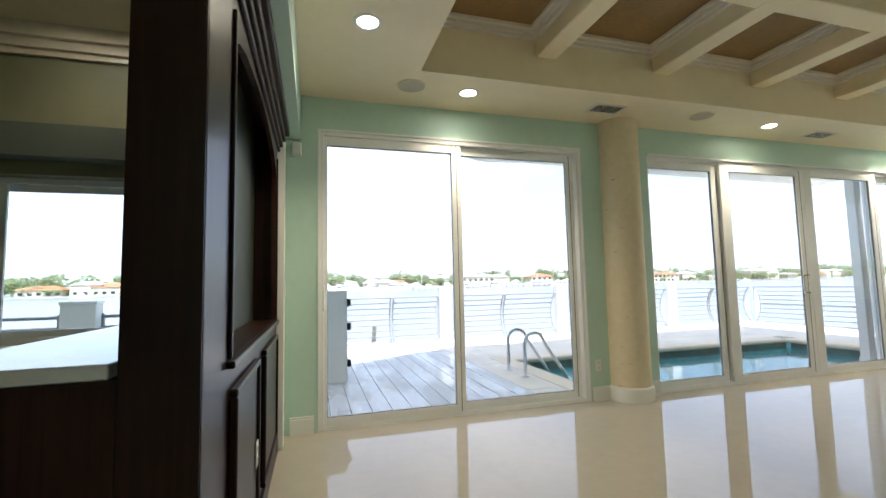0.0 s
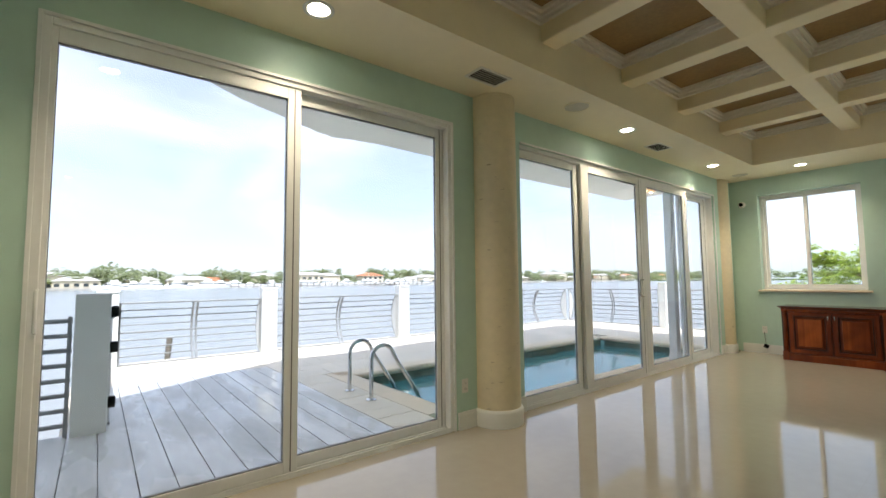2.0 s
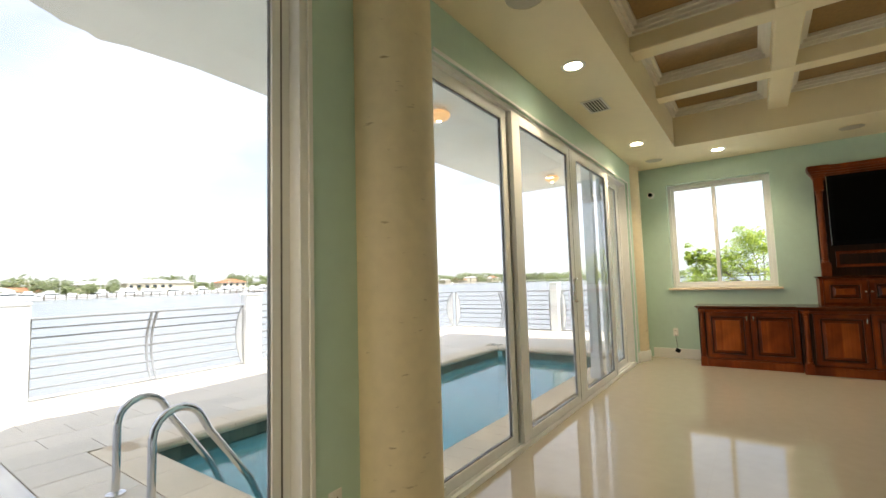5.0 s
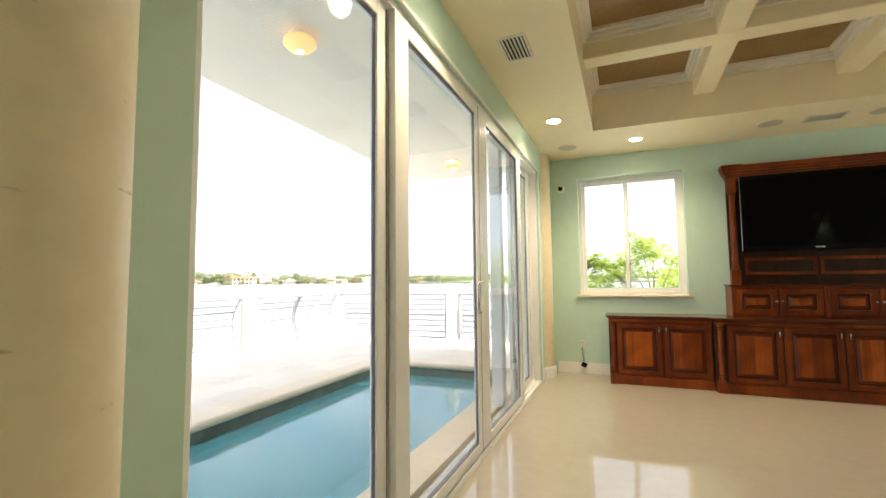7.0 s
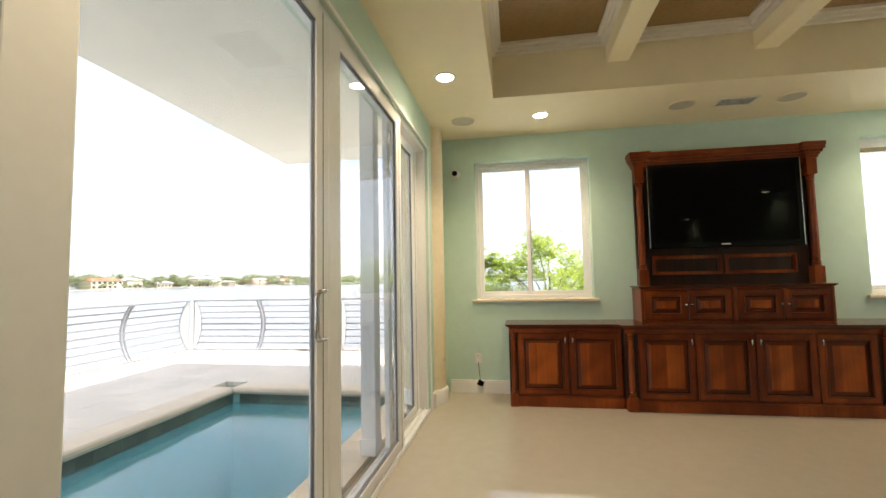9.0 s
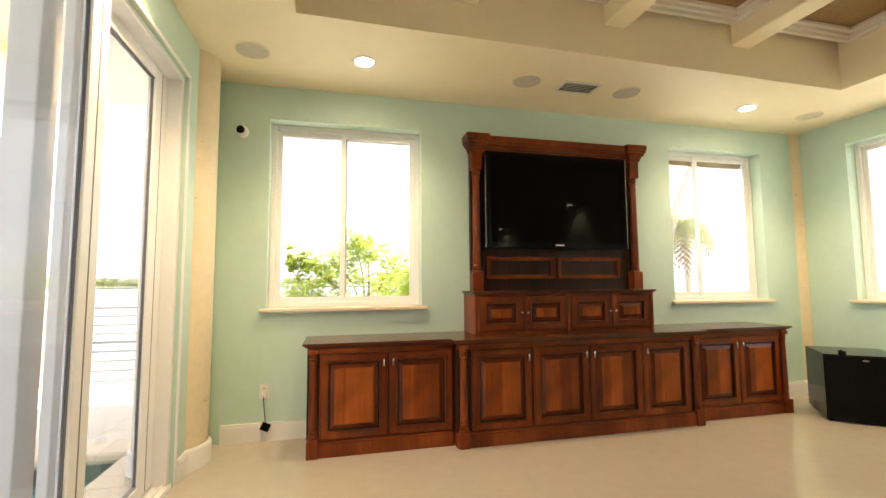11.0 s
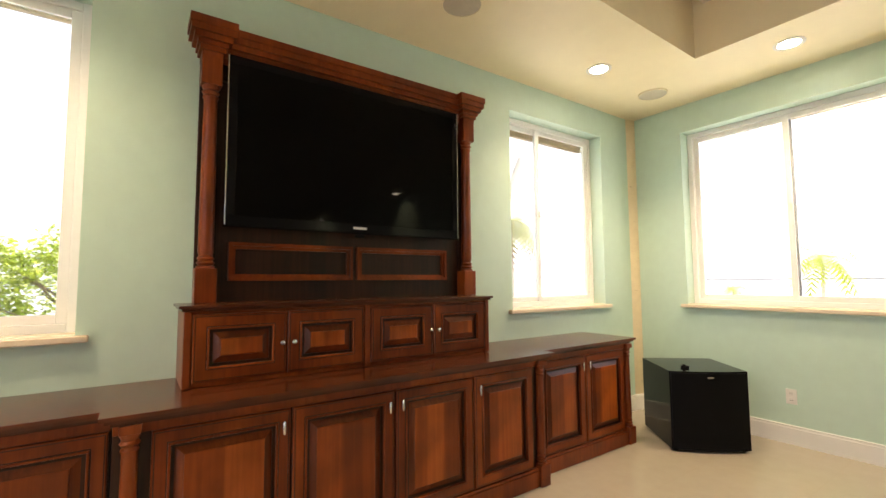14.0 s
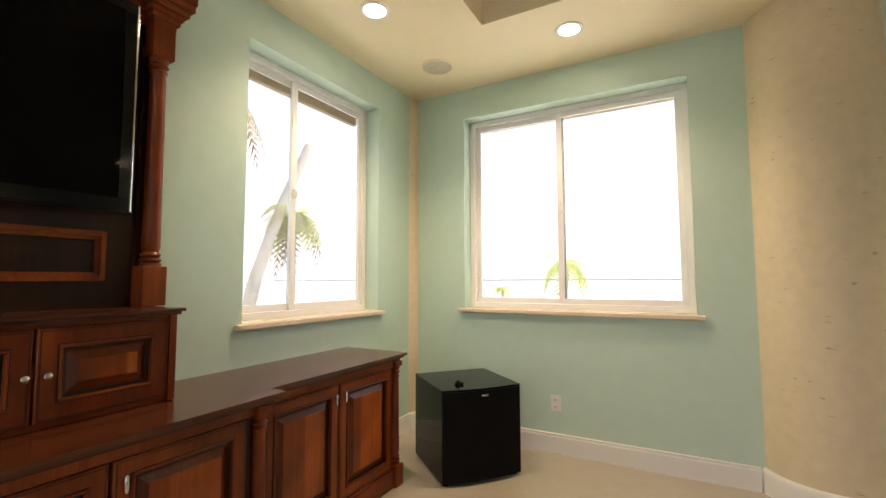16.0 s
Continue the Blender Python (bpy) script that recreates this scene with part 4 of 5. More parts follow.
# ---- dark built-in divider with bar counter ----
def divider():
    ob = thing("built_in_divider", pose(0, 0, 0), "tall espresso-stained wood divider with an arched niche and wall panels", "built-in cabinet")
    xf, xb, y0, y1, zt = -0.29, -0.482, 1.40, 3.855, 2.62
    n0, n1, nz0, spring = 1.79, 3.74, 1.03, 2.16
    # face with the arched niche
    pts = [(n0, nz0), (n1, nz0), (n1, spring)]
    for k in range(1, 12):
        a = math.pi * k / 12
        pts.append(((n0 + n1) / 2 + (n1 - n0) / 2 * math.cos(a), spring + 0.20 * math.sin(a)))
    pts.append((n0, spring))
    bm = bmesh.new()
    outer = [(y0, 0), (y1, 0), (y1, zt), (y0, zt)]
    for x in (xf, xf - 0.03):
        ov = [bm.verts.new((x, y, z)) for y, z in outer]
        iv = [bm.verts.new((x, y, z)) for y, z in pts]
        es = [bm.edges.new((ov[k], ov[(k + 1) % 4])) for k in range(4)] + [bm.edges.new((iv[k], iv[(k + 1) % len(iv)])) for k in range(len(iv))]
        bmesh.ops.triangle_fill(bm, edges=es, use_beauty=True)
        if x == xf:
            first = iv
        else:
            for k in range(len(iv)):
                j = (k + 1) % len(iv)
                bm.faces.new((first[k], first[j], iv[j], iv[k]))
    part("face", bm, ESPRESSO, ob)
    part("end_panel", boxes((xb, xf - 0.002, y0 - 0.012, y0, 0, zt)), ESPRESSO, ob)
    part("end_panel", boxes((xb, xf - 0.03, y1 - 0.02, y1, 0, zt)), ESPRESSO, ob)
    part("top_panel", boxes((xb, xf - 0.03, y0, y1 - 0.02, zt - 0.03, zt)), ESPRESSO, ob)
    part("niche_back", boxes((xb, xb + 0.02, y0, y1 - 0.02, 0, zt - 0.03)), SAGE, ob, "sage painted back of the niche, its shade darkened into the colour")
    part("niche_floor", boxes((xb + 0.02, xf + 0.028, n0 - 0.05, n1 + 0.05, nz0 - 0.03, nz0 - 0.002), bevel=0.008), ESPRESSO, ob, "rounded niche ledge")
    for a in (n0 - 0.03, n1 + 0.004):
        part("niche_bead", boxes((xf, xf + 0.014, a, a + 0.026, nz0, spring + 0.15), bevel=0.005), ESPRESSO, ob)
    for a, b in ((1.80, 2.52), (2.80, 3.70)):
        panel = part("wall_panel", boxes((xf, xf + 0.016, a + 0.03, b - 0.03, 0.20, 0.88), bevel=0.006), ESPRESSO, ob)
        bm = bmesh.new()
        for r in ((a, b, 0.89, 0.92), (a, b, 0.16, 0.19), (a, a + 0.03, 0.19, 0.89), (b - 0.03, b, 0.19, 0.89)):
            box(bm, xf, xf + 0.03, *r, bevel=0.008)
        part("panel_moulding", bm, ESPRESSO, panel)
    bm = bmesh.new()
    for o, z0, z1 in ((0.02, 2.40, 2.44), (0.04, 2.44, 2.49), (0.06, 2.49, 2.55), (0.09, 2.55, 2.62)):
        box(bm, xf - 0.001, xf + o, y0 - 0.01, y1 + 0.01 + o * 0.5, z0, z1, bevel=0.006)
    part("cornice", bm, ESPRESSO, ob, "stepped crown cornice")
    part("skirting", boxes((xf, xf + 0.018, y0, y1, 0, 0.11), bevel=0.005), ESPRESSO, ob)
    part("bar_body", boxes((-0.98, xb - 0.002, y0 - 0.010, 3.50, 0, 1.05)), ESPRESSO, ob)
    return ob


divider()
solid("bar_counter", boxes((-1.02, -0.504, 1.392, 3.50, 1.0505, 1.092), bevel=0.006), STONE_TOP, "pale polished stone bar counter behind the divider", "counter")
outlet(pose(-0.272, 2.45, 0.47, 0, 0, 90), "white duplex outlet on the dark wood panel", "dark panel outlets")
solid("header_soffit", boxes((-0.50, -0.12, -0.5, 4.19, 2.622, CEIL - 0.002)), MINT, "grey-green plaster header above the divider", "soffit", kind="structure")
solid("casing_trim", boxes((-0.30, -0.235, 3.86, 4.0, 0, 2.62), bevel=0.004), WHITE, "white painted casing at the end of the divider", "trim", kind="structure")
solid("pier", boxes((-0.30, -0.26, 4.0, 4.19, 0, 2.62)), MINT, "narrow green plaster pier", "wall", kind="structure")
sw = thing("light_switch", pose(-0.235, 3.93, 1.25, 0, 0, 90), "white light switch on the casing", "light switch")
part("plate", boxes((-0.036, 0.036, -0.007, 0, -0.06, 0.06), bevel=0.004), PLASTIC, sw)
part("rocker", boxes((-0.016, 0.016, -0.011, -0.006, -0.032, 0.032), bevel=0.002), PLASTIC, sw)
bm = bmesh.new()
for o, z0, z1 in ((0.03, 2.85, 2.89), (0.06, 2.89, 2.95), (0.10, 2.95, CEIL - 0.001)):
    box(bm, XW, -0.502, 3.52 - o, 3.52, z0, z1)
solid("crown_trim", bm, SILL, "cream crown moulding in the side room", "moulding", kind="structure")
# box added for the soffit's shadow band; the shade is in its colour
solid("shadow_band_box", boxes((-3.2, -0.502, 3.38, 3.519, 2.14, 2.355), bevel=0.004), OLIVE_DARK, "dark olive box whose colour holds the shadow band above the side room window", "soffit", kind="structure")

# ---- outdoors: terrace, pool, railing ----
PX0, PX1, PY0, PY1 = 3.27, 9.57, 4.78, 7.04
solid("ground", boxes((-1500, 1500, -1500, 1500, -2.6, -2.5)), LAND, "sandy bay bed under the water", "ground", kind="structure")
solid("water", boxes((-1500, 1500, -1500, 1500, -1.75, -1.70)), WATER, "rippled grey-blue bay water", "water", kind="structure")
solid("terrace_slab", boxes((-7.0, 0.1, YN + 0.22, 6.45, -2.6, OUT - 0.05), (0.1, PX0 - 0.3, YN + 0.22, 10.42, -2.6, OUT - 0.05), (PX0 - 0.3, PX1 + 0.3, PY1 + 0.3, 10.42, -2.6, OUT - 0.05), (PX1 + 0.3, 12.85, YN + 0.22, 10.42, -2.6, OUT - 0.05), (PX0 - 0.3, PX1 + 0.3, YN + 0.22, PY0 - 0.3, -2.6, OUT - 0.05)),
      GROUT, "concrete terrace slab on a seawall", "pavement", kind="structure")
# unseen ground; its pale colour is there to bounce daylight through the windows
solid("yard", boxes((9.70, 40, -40, YN + 0.22, -2.6, -0.35), (-30, 9.70, -14, YS - 0.24, -2.6, -0.35)), YARD, "unseen ground beside the house, made pale to bounce light indoors", "ground", kind="structure")

deck = thing("deck", pose(0, 0, 0), "weathered grey painted deck boards with wet streaks", "deck", kind="structure")
me_long = mesh("deck_board", boxes((-0.1035, 0.1035, 0, 4.05, -0.05, 0.0), bevel=0.004), DECK)
me_short = mesh("deck_board", boxes((-0.1035, 0.1035, 0, 1.98, -0.05, 0.0), bevel=0.004), DECK)
for k in range(43):
    x = 2.394 - 0.2125 * k
    piece("deck_board", me_long if x > 0.25 else me_short, deck, pose(x, YN + 0.23, OUT))

# pool
pool = thing("swimming_pool", pose(0, 0, 0), "rectangular blue swimming pool with stone coping and dark waterline tiles", "swimming pool", kind="structure")
bm = boxes((PX0 - 0.28, PX1 + 0.28, PY0 - 0.28, PY1 + 0.28, -1.75, -1.6), (PX0 - 0.28, PX0, PY0 - 0.28, PY1 + 0.28, -1.6, -0.10), (PX1, PX1 + 0.28, PY0 - 0.28, PY1 + 0.28, -1.6, -0.10), (PX0, PX1, PY0 - 0.28, PY0, -1.6, -0.10), (PX0, PX1, PY1, PY1 + 0.28, -1.6, -0.10))
part("basin", bm, POOL_WALL, pool)
w = part("water_surface", boxes((PX0 + 0.001, PX1 - 0.001, PY0 + 0.001, PY1 - 0.001, -0.225, -0.22)), POOL_WATER, pool, "clear blue pool water")
w.visible_shadow = False
tile_x = mesh("waterline_tile", boxes((0.002, 0.148, 0, 0.008, -0.24, -0.09)), POOL_TILE)
tile_y = mesh("waterline_tile", boxes((0, 0.008, 0.002, 0.148, -0.24, -0.09)), POOL_TILE)
for k in range(42):
    piece("waterline_tile", tile_x, pool, pose(PX0 + 0.15 * k, PY1 - 0.009, 0))
    piece("waterline_tile", tile_x, pool, pose(PX0 + 0.15 * k, PY0 + 0.001, 0))
for k in range(14):
    piece("waterline_tile", tile_y, pool, pose(PX1 - 0.009, PY0 + 0.05 + 0.15 * k, 0))
    piece("waterline_tile", tile_y, pool, pose(PX0 + 0.001, PY0 + 0.05 + 0.15 * k, 0))


def coping_mesh(length):
    """A bullnosed coping stone; the round nose lies on local +y."""
    bm = bmesh.new()
    prof = [(-0.30, -0.085), (0.0, -0.085), (0.028, -0.07), (0.038, -0.045), (0.028, -0.018), (0.0, 0.0), (-0.30, 0.0)]
    a, b = [bm.verts.new((0.002, y, z)) for y, z in prof], [bm.verts.new((length - 0.002, y, z)) for y, z in prof]
    bm.faces.new(a)
    bm.faces.new(b[::-1])
    for k in range(len(a)):
        j = (k + 1) % len(a)
        bm.faces.new((a[k], b[k], b[j], a[j]))
    return mesh("coping_stone", bm, COPING)


cop, copb = coping_mesh(0.5), coping_mesh(0.2)
for k in range(13):
    piece("coping_stone", cop, pool, pose(PX1 - 0.5 * k, PY1, OUT, 0, 0, 180))
for k in range(31):
    piece("coping_stone", copb, pool, pose(PX0 + 0.2 * k, PY0, OUT))
for k in range(5):
    piece("coping_stone", cop, pool, pose(PX1, PY0 + 0.03 + 0.5 * k - 0.3, OUT, 0, 0, 90))
    piece("coping_stone", cop, pool, pose(PX0, PY1 + 0.27 - 0.5 * k, OUT, 0, 0, -90))

paving = thing("paving", pose(0, 0, 0), "pale travertine pavers around the pool", "pavement", kind="structure")
def pave(x0, x1, y0, y1, w, d, stagger=0.5):
    """Rows of pavers over a rectangle, cut at its edges, joints open."""
    cut = {}
    rows = int(math.ceil((y1 - y0) / d - 1e-6))
    for r in range(rows):
        ya, yb = y0 + r * d, min(y0 + (r + 1) * d, y1)
        x = x0 - (w * stagger if r % 2 else 0)
        while x < x1 - 0.02:
            xa, xb = max(x, x0), min(x + w, x1)
            if xb - xa > 0.03 and yb - ya > 0.03:
                key = (round(xb - xa, 3), round(yb - ya, 3))
                if key not in cut:
                    cut[key] = mesh("paver", boxes((0.002, key[0] - 0.002, 0.002, key[1] - 0.002, -0.05, 0.0), bevel=0.004), PAVER)
                piece("paver", cut[key], paving, pose(xa, ya, OUT - 0.0008 * ((r * 7 + int(xa * 10)) % 3)))
            x += w


pave(2.505, 2.966, YN + 0.225, 7.344, 0.46, 0.30, 0.0)
pave(9.876, 12.83, YN + 0.225, 7.344, 0.60, 0.40)
pave(2.505, 12.83, 7.348, 10.40, 0.60, 0.40)
pave(0.12, 2.502, 8.50, 10.40, 0.60, 0.40)


def grab_rail():
    ob = thing("pool_ladder", pose(0, 0, OUT), "pair of curved stainless steel pool grab rails on round flanges", "pool ladder")
    for y in (5.66, 6.20):
        pts = [(2.80, y, 0.0), (2.80, y, 0.45)]
        for k in range(1, 9):
            a = math.pi * k / 9
            pts.append((2.95 - 0.15 * math.cos(a), y, 0.45 + 0.15 * math.sin(a) * 1.0))
        pts += [(3.13, y, 0.42), (3.27, y, 0.22), (3.42, y, 0.0), (3.51, y, -0.20), (3.53, y, -0.9)]
        part("rail", tube(pts, 0.024, 14), CHROME, ob, smooth=True)
        part("flange", put(lathe([(0.058, 0), (0.058, 0.012), (0.03, 0.022)], 24), pose(2.80, y, 0)), CHROME, ob, smooth=True)
    for z in (-0.45, -0.75):
        part("tread", boxes((3.48, 3.58, 5.66, 6.20, z, z + 0.03), bevel=0.006), PLASTIC, ob)
    return ob


grab_rail()


# railing
def bulge(z):
    return 0.20 * (1 - ((z - 0.52) / 0.5) ** 2)


def arc_bar(parent, m, name="curved_strut"):
    pts = [(0, bulge(z), z) for z in [0.02 + 1.0 * k / 10 for k in range(11)]]
    bm = tube(pts, 0.02, 8)
    ob = part(name, bm, RAIL, parent, smooth=True)
    ob.matrix_basis = m
    return ob


def end_plate(parent, m):
    """A lens-shaped fin at a post."""
    bm = bmesh.new()
    zs = [1.02 * k / 12 for k in range(13)]
    for x in (-0.012, 0.012):
        a = [bm.verts.new((x, bulge(z) * 1.0 + 0.012, z)) for z in zs]
        b = [bm.verts.new((x, 0.0, z)) for z in zs]
        for k in range(12):
            bm.faces.new((a[k], a[k + 1], b[k + 1], b[k]))
        if x < 0:
            a0, b0 = a, b
    for k in range(12):
        bm.faces.new((a0[k], a0[k + 1], a[k + 1], a[k]))
    ob = part("end_plate", bm, POSTWHITE, parent)
    ob.matrix_basis = m


def rail_run(p, q, out, struts=1, label="grey metal terrace railing with nine bowed horizontal rails"):
    """A span of railing from p to q in plan, bowed to the outside."""
    p, q = Vector((*p, OUT)), Vector((*q, OUT))
    ln = (q - p).length
    d = (q - p).normalized()
    turn = math.degrees(math.atan2(d.y, d.x))
    flip = 1 if out > 0 else -1
    ob = thing("terrace_railing", Matrix.Translation(p) @ pose(0, 0, 0, 0, 0, turn), label, "railing", "terrace railings")
    for k in range(9):
        z = 0.02 + 0.125 * k
        part("rail", put(tube([(0, 0, 0), (ln, 0, 0)], 0.012 if k not in (4, 8) else 0.018, 8), pose(0, flip * bulge(z), z)), RAIL, ob, smooth=True)
    for s in range(struts):
        x = ln * (s + 1) / (struts + 1)
        for e in (-0.035, 0.035):
            arc_bar(ob, pose(x + e, 0, 0) @ Matrix.Diagonal((1, flip, 1, 1)))
    for x in (0.02, ln - 0.02):
        end_plate(ob, pose(x, 0, 0) @ Matrix.Diagonal((1, flip, 1, 1)))
        arc_bar(ob, pose(x, flip * 0.014, 0) @ Matrix.Diagonal((1, flip, 1, 1)), "end_bar")
    return ob


def rail_post(x, y, w=0.28, h=1.23, d=0.2):
    ob = thing("railing_post", pose(x, y, OUT), "square white masonry railing post", "post", "railing posts")
    part("shaft", boxes((-w / 2, w / 2, -d / 2, d / 2, -0.05, h - 0.04), bevel=0.01), POSTWHITE, ob)
    part("cap", boxes((-w / 2 - 0.012, w / 2 + 0.012, -d / 2 - 0.012, d / 2 + 0.012, h - 0.04, h), bevel=0.01), POSTWHITE, ob)
    return ob


RY, RX = 10.05, 12.50
POSTS = (0.48, 2.97, 6.06, 9.52)
for x in POSTS:
    rail_post(x, RY)
for a, b in zip(POSTS, POSTS[1:]):
    rail_run((a + 0.14, RY), (b - 0.14, RY), 1)
rail_run((POSTS[-1] + 0.14, RY), (RX - 0.05, RY), 1)
rail_post(RX, 6.9)
rail_run((RX, RY - 0.05), (RX, 7.05), 1)
rail_run((RX, 6.75), (RX, 4.5), 1)
rail_run((0.46, 6.5), (0.46, 9.95), 1)
gp = thing("gate_post", pose(0.31, 6.36, OUT), "tall white boxed gate post at the deck edge", "post", "gate posts")
part("shaft", boxes((-0.13, 0.13, -0.07, 0.07, -0.02, 1.25), bevel=0.012), POSTWHITE, gp)
for z in (0.25, 0.75, 1.08):
    part("bracket", boxes((0.13, 0.19, -0.03, 0.03, z - 0.05, z + 0.05), bevel=0.01), BLACK, gp, "dark metal hinge bracket")
for a, b in ((-2.46, 0.17), (-4.8, -2.86), (-6.9, -5.1)):
    ob = thing("deck_railing", pose(a, 6.36, OUT), "straight dark metal railing along the deck edge", "railing", "deck railings")
    for k in range(8):
        part("rail", tube([(0, 0, 0.10 + 0.13 * k), (b - a, 0, 0.10 + 0.13 * k)], 0.02, 8), RAIL, ob, smooth=True)
    for x in (0.02, b - a - 0.02):
        part("upright", boxes((x - 0.015, x + 0.015, -0.02, 0.02, -0.02, 1.05)), RAIL, ob)
for x in (-2.66, -4.95):
    rail_post(x, 6.36, 0.36, 1.2, 0.2)
pile = solid("mooring_pile", tube([(1.30, 11.6, -2.5), (1.52, 11.6, 0.22)], 0.055, 12), TIMBER, "leaning weathered timber mooring pile in the water", "mooring pile", smooth=True)

# soffit over the terrace
ob = solid("terrace_soffit", prism([(-7, 4.421), (10.85, 4.421), (10.9, 7.03), (8.3, 6.95), (6.0, 6.92), (4.7, 6.76), (3.5, 6.69), (3.0, 6.74), (2.80, 6.80), (2.72, 6.74), (2.56, 6.72), (2.48, 6.66), (2.02, 6.43), (1.5, 6.19), (1.07, 5.89), (0.2, 5.45), (-1.2, 5.1), (-7, 5.0)], 3.30, 3.95), STUCCO, "white stucco soffit with a curved edge over the terrace", "soffit", kind="structure")
solid("eave_east", boxes((9.702, 10.95, -3.9, 4.40, 3.42, 3.6)), CREAM, "cream eave above the east windows", "eave", kind="structure")
solid("eave_south", boxes((-6, 9.70, -3.9, YS - 0.242, 3.42, 3.6)), CREAM, "cream eave above the south window", "eave", kind="structure")


def globe_lamp(x, y):
    ob = thing("porch_lamp", pose(x, y, 3.30), "amber glass porch ceiling lamp, lit", "ceiling lamp", "porch lamps")
    part("canopy", lathe([(0.09, 0), (0.09, -0.02), (0.07, -0.03)], 24), PLASTIC, ob, smooth=True)
    part("shade", lathe([(0.09, -0.03), (0.125, -0.05), (0.13, -0.085), (0.10, -0.12), (0.04, -0.14)], 28), AMBER, ob, "glowing amber glass shade", smooth=True)
    part("bulb", put(lathe([(0.004, -0.152), (0.026, -0.146), (0.03, -0.134), (0.02, -0.124)], 16), pose(0, 0, 0)), LAMP_ON, ob, "bright bulb tip", smooth=True)
    return ob


for x, y in ((1.86, 5.40), (5.68, 5.55), (9.68, 5.76)):
    globe_lamp(x, y)
pl = thing("porch_downlight", pose(5.36, 4.92, 3.30), "lit round recessed downlight in the porch soffit", "downlight", "recessed downlights")
part("trim_ring", lathe([(0.098, 0), (0.098, -0.006), (0.078, -0.004)], 28), PLASTIC, pl, smooth=True)
part("lens", lathe([(0.077, -0.001), (0.077, -0.005), (0.01, -0.006)], 28), LAMP_ON, pl, smooth=True)


# ---- plants ----
def leaf_cloud(rng, centres, n, size, flat=0.6):
    """Many small folded leaves scattered over soft clumps."""
    verts, faces = [], []
    for _ in range(n):
        c, r = centres[rng.randrange(len(centres))]
        d = Vector((rng.gauss(0, 1), rng.gauss(0, 1), rng.gauss(0, 1))).normalized() * r * rng.uniform(0.45, 1.0)
        p = Vector(c) + Vector((d.x, d.y, d.z * 0.75))
        rot = Euler((rng.uniform(-flat, flat) + 0.3, rng.uniform(-flat, flat), rng.uniform(0, 6.28))).to_matrix()
        s = size * rng.uniform(0.6, 1.25)
        i = len(verts)
        for q in ((0, -s, 0), (s * 0.55, -0.1 * s, 0.12 * s), (0, s, -0.1 * s), (-s * 0.55, -0.1 * s, 0.12 * s)):
            verts.append(p + rot @ Vector(q))
        faces += [(i, i + 1, i + 2), (i, i + 2, i + 3)]
    return verts, faces


def crown_part(name, rng, centres, n, size, mat, parent, label=""):
    v, f = leaf_cloud(rng, centres, n, size)
    me = bpy.data.meshes.new(name)
    me.from_pydata(v, [], f)
    me.materials.append(mat)
    ob = new(name, me)
    ob.parent = parent
    return tagged(ob, label)


def broad_tree(x, y, z, h, spread, seed, leaves, size, label, lobes=()):
    rng = random.Random(seed)
    ob = thing("tree", pose(x, y, z), label, "tree", "shore trees")
    part("trunk", tube([(0, 0, 0), (0.05, 0.03, h * 0.25), (-0.04, 0.06, h * 0.5)], 0.09, 8, taper=0.055), TWIG, ob, smooth=True)
    cl = []
    if not lobes:
        for k in range(18):
            a, rr = 2 * math.pi * k / 18 + rng.uniform(-0.3, 0.3), spread * math.sqrt(rng.uniform(0.03, 1.0))
            lobes += ((rr * math.cos(a), rr * math.sin(a), h * rng.uniform(0.40, 1.0) * (1.08 - 0.30 * rr / spread), 0.17 * spread),)
    for tx, ty, tz, rad in lobes:
        part("limb", tube([(0, 0.03, h * rng.uniform(0.2, 0.4)), (tx * 0.5, ty * 0.5, tz * 0.75), (tx, ty, tz)], 0.022, 6, taper=0.006), TWIG, ob)
        for _ in range(15):
            q = Vector((rng.gauss(0, 1.0), rng.gauss(0, 0.85), rng.gauss(0, 0.55))) * rad
            cl.append(((tx + q.x, ty + q.y, tz + q.z), rng.uniform(0.45, 0.95) * rad))
    crown_part("crown", rng, cl, leaves, size, LEAF, ob)
    crown_part("young_growth", rng, cl, leaves * 3 // 4, size * 0.9, LEAF_NEW, ob, "yellow-green young leaves")
    return ob


SEA_GRAPE = ((0, 0.3, 2.55, 0.26), (0.2, 0.0, 2.25, 0.36), (-0.2, -0.45, 2.1, 0.34), (0.1, -1.0, 1.95, 0.36), (0.1, 0.6, 2.05, 0.32), (-0.3, 1.0, 1.9, 0.26), (-0.3, 1.5, 2.15, 0.14), (-0.4, 1.25, 2.05, 0.16), (0.2, 0.8, 1.55, 0.42), (-0.2, 0.0, 1.6, 0.5), (0.2, -0.8, 1.5, 0.45), (0.0, 1.5, 1.5, 0.3), (0.1, -1.6, 1.6, 0.4))
broad_tree(15.0, 2.5, -0.35, 2.4, 1.75, 11, 8600, 0.040, "leafy green sea-grape tree outside the window", SEA_GRAPE)
broad_tree(15.2, 4.45, -0.35, 1.6, 1.0, 12, 2200, 0.055, "low leafy green bush outside the window")
broad_tree(17.2, 0.4, -0.35, 2.3, 1.8, 13, 4200, 0.065, "tall leafy green tree outside the window")


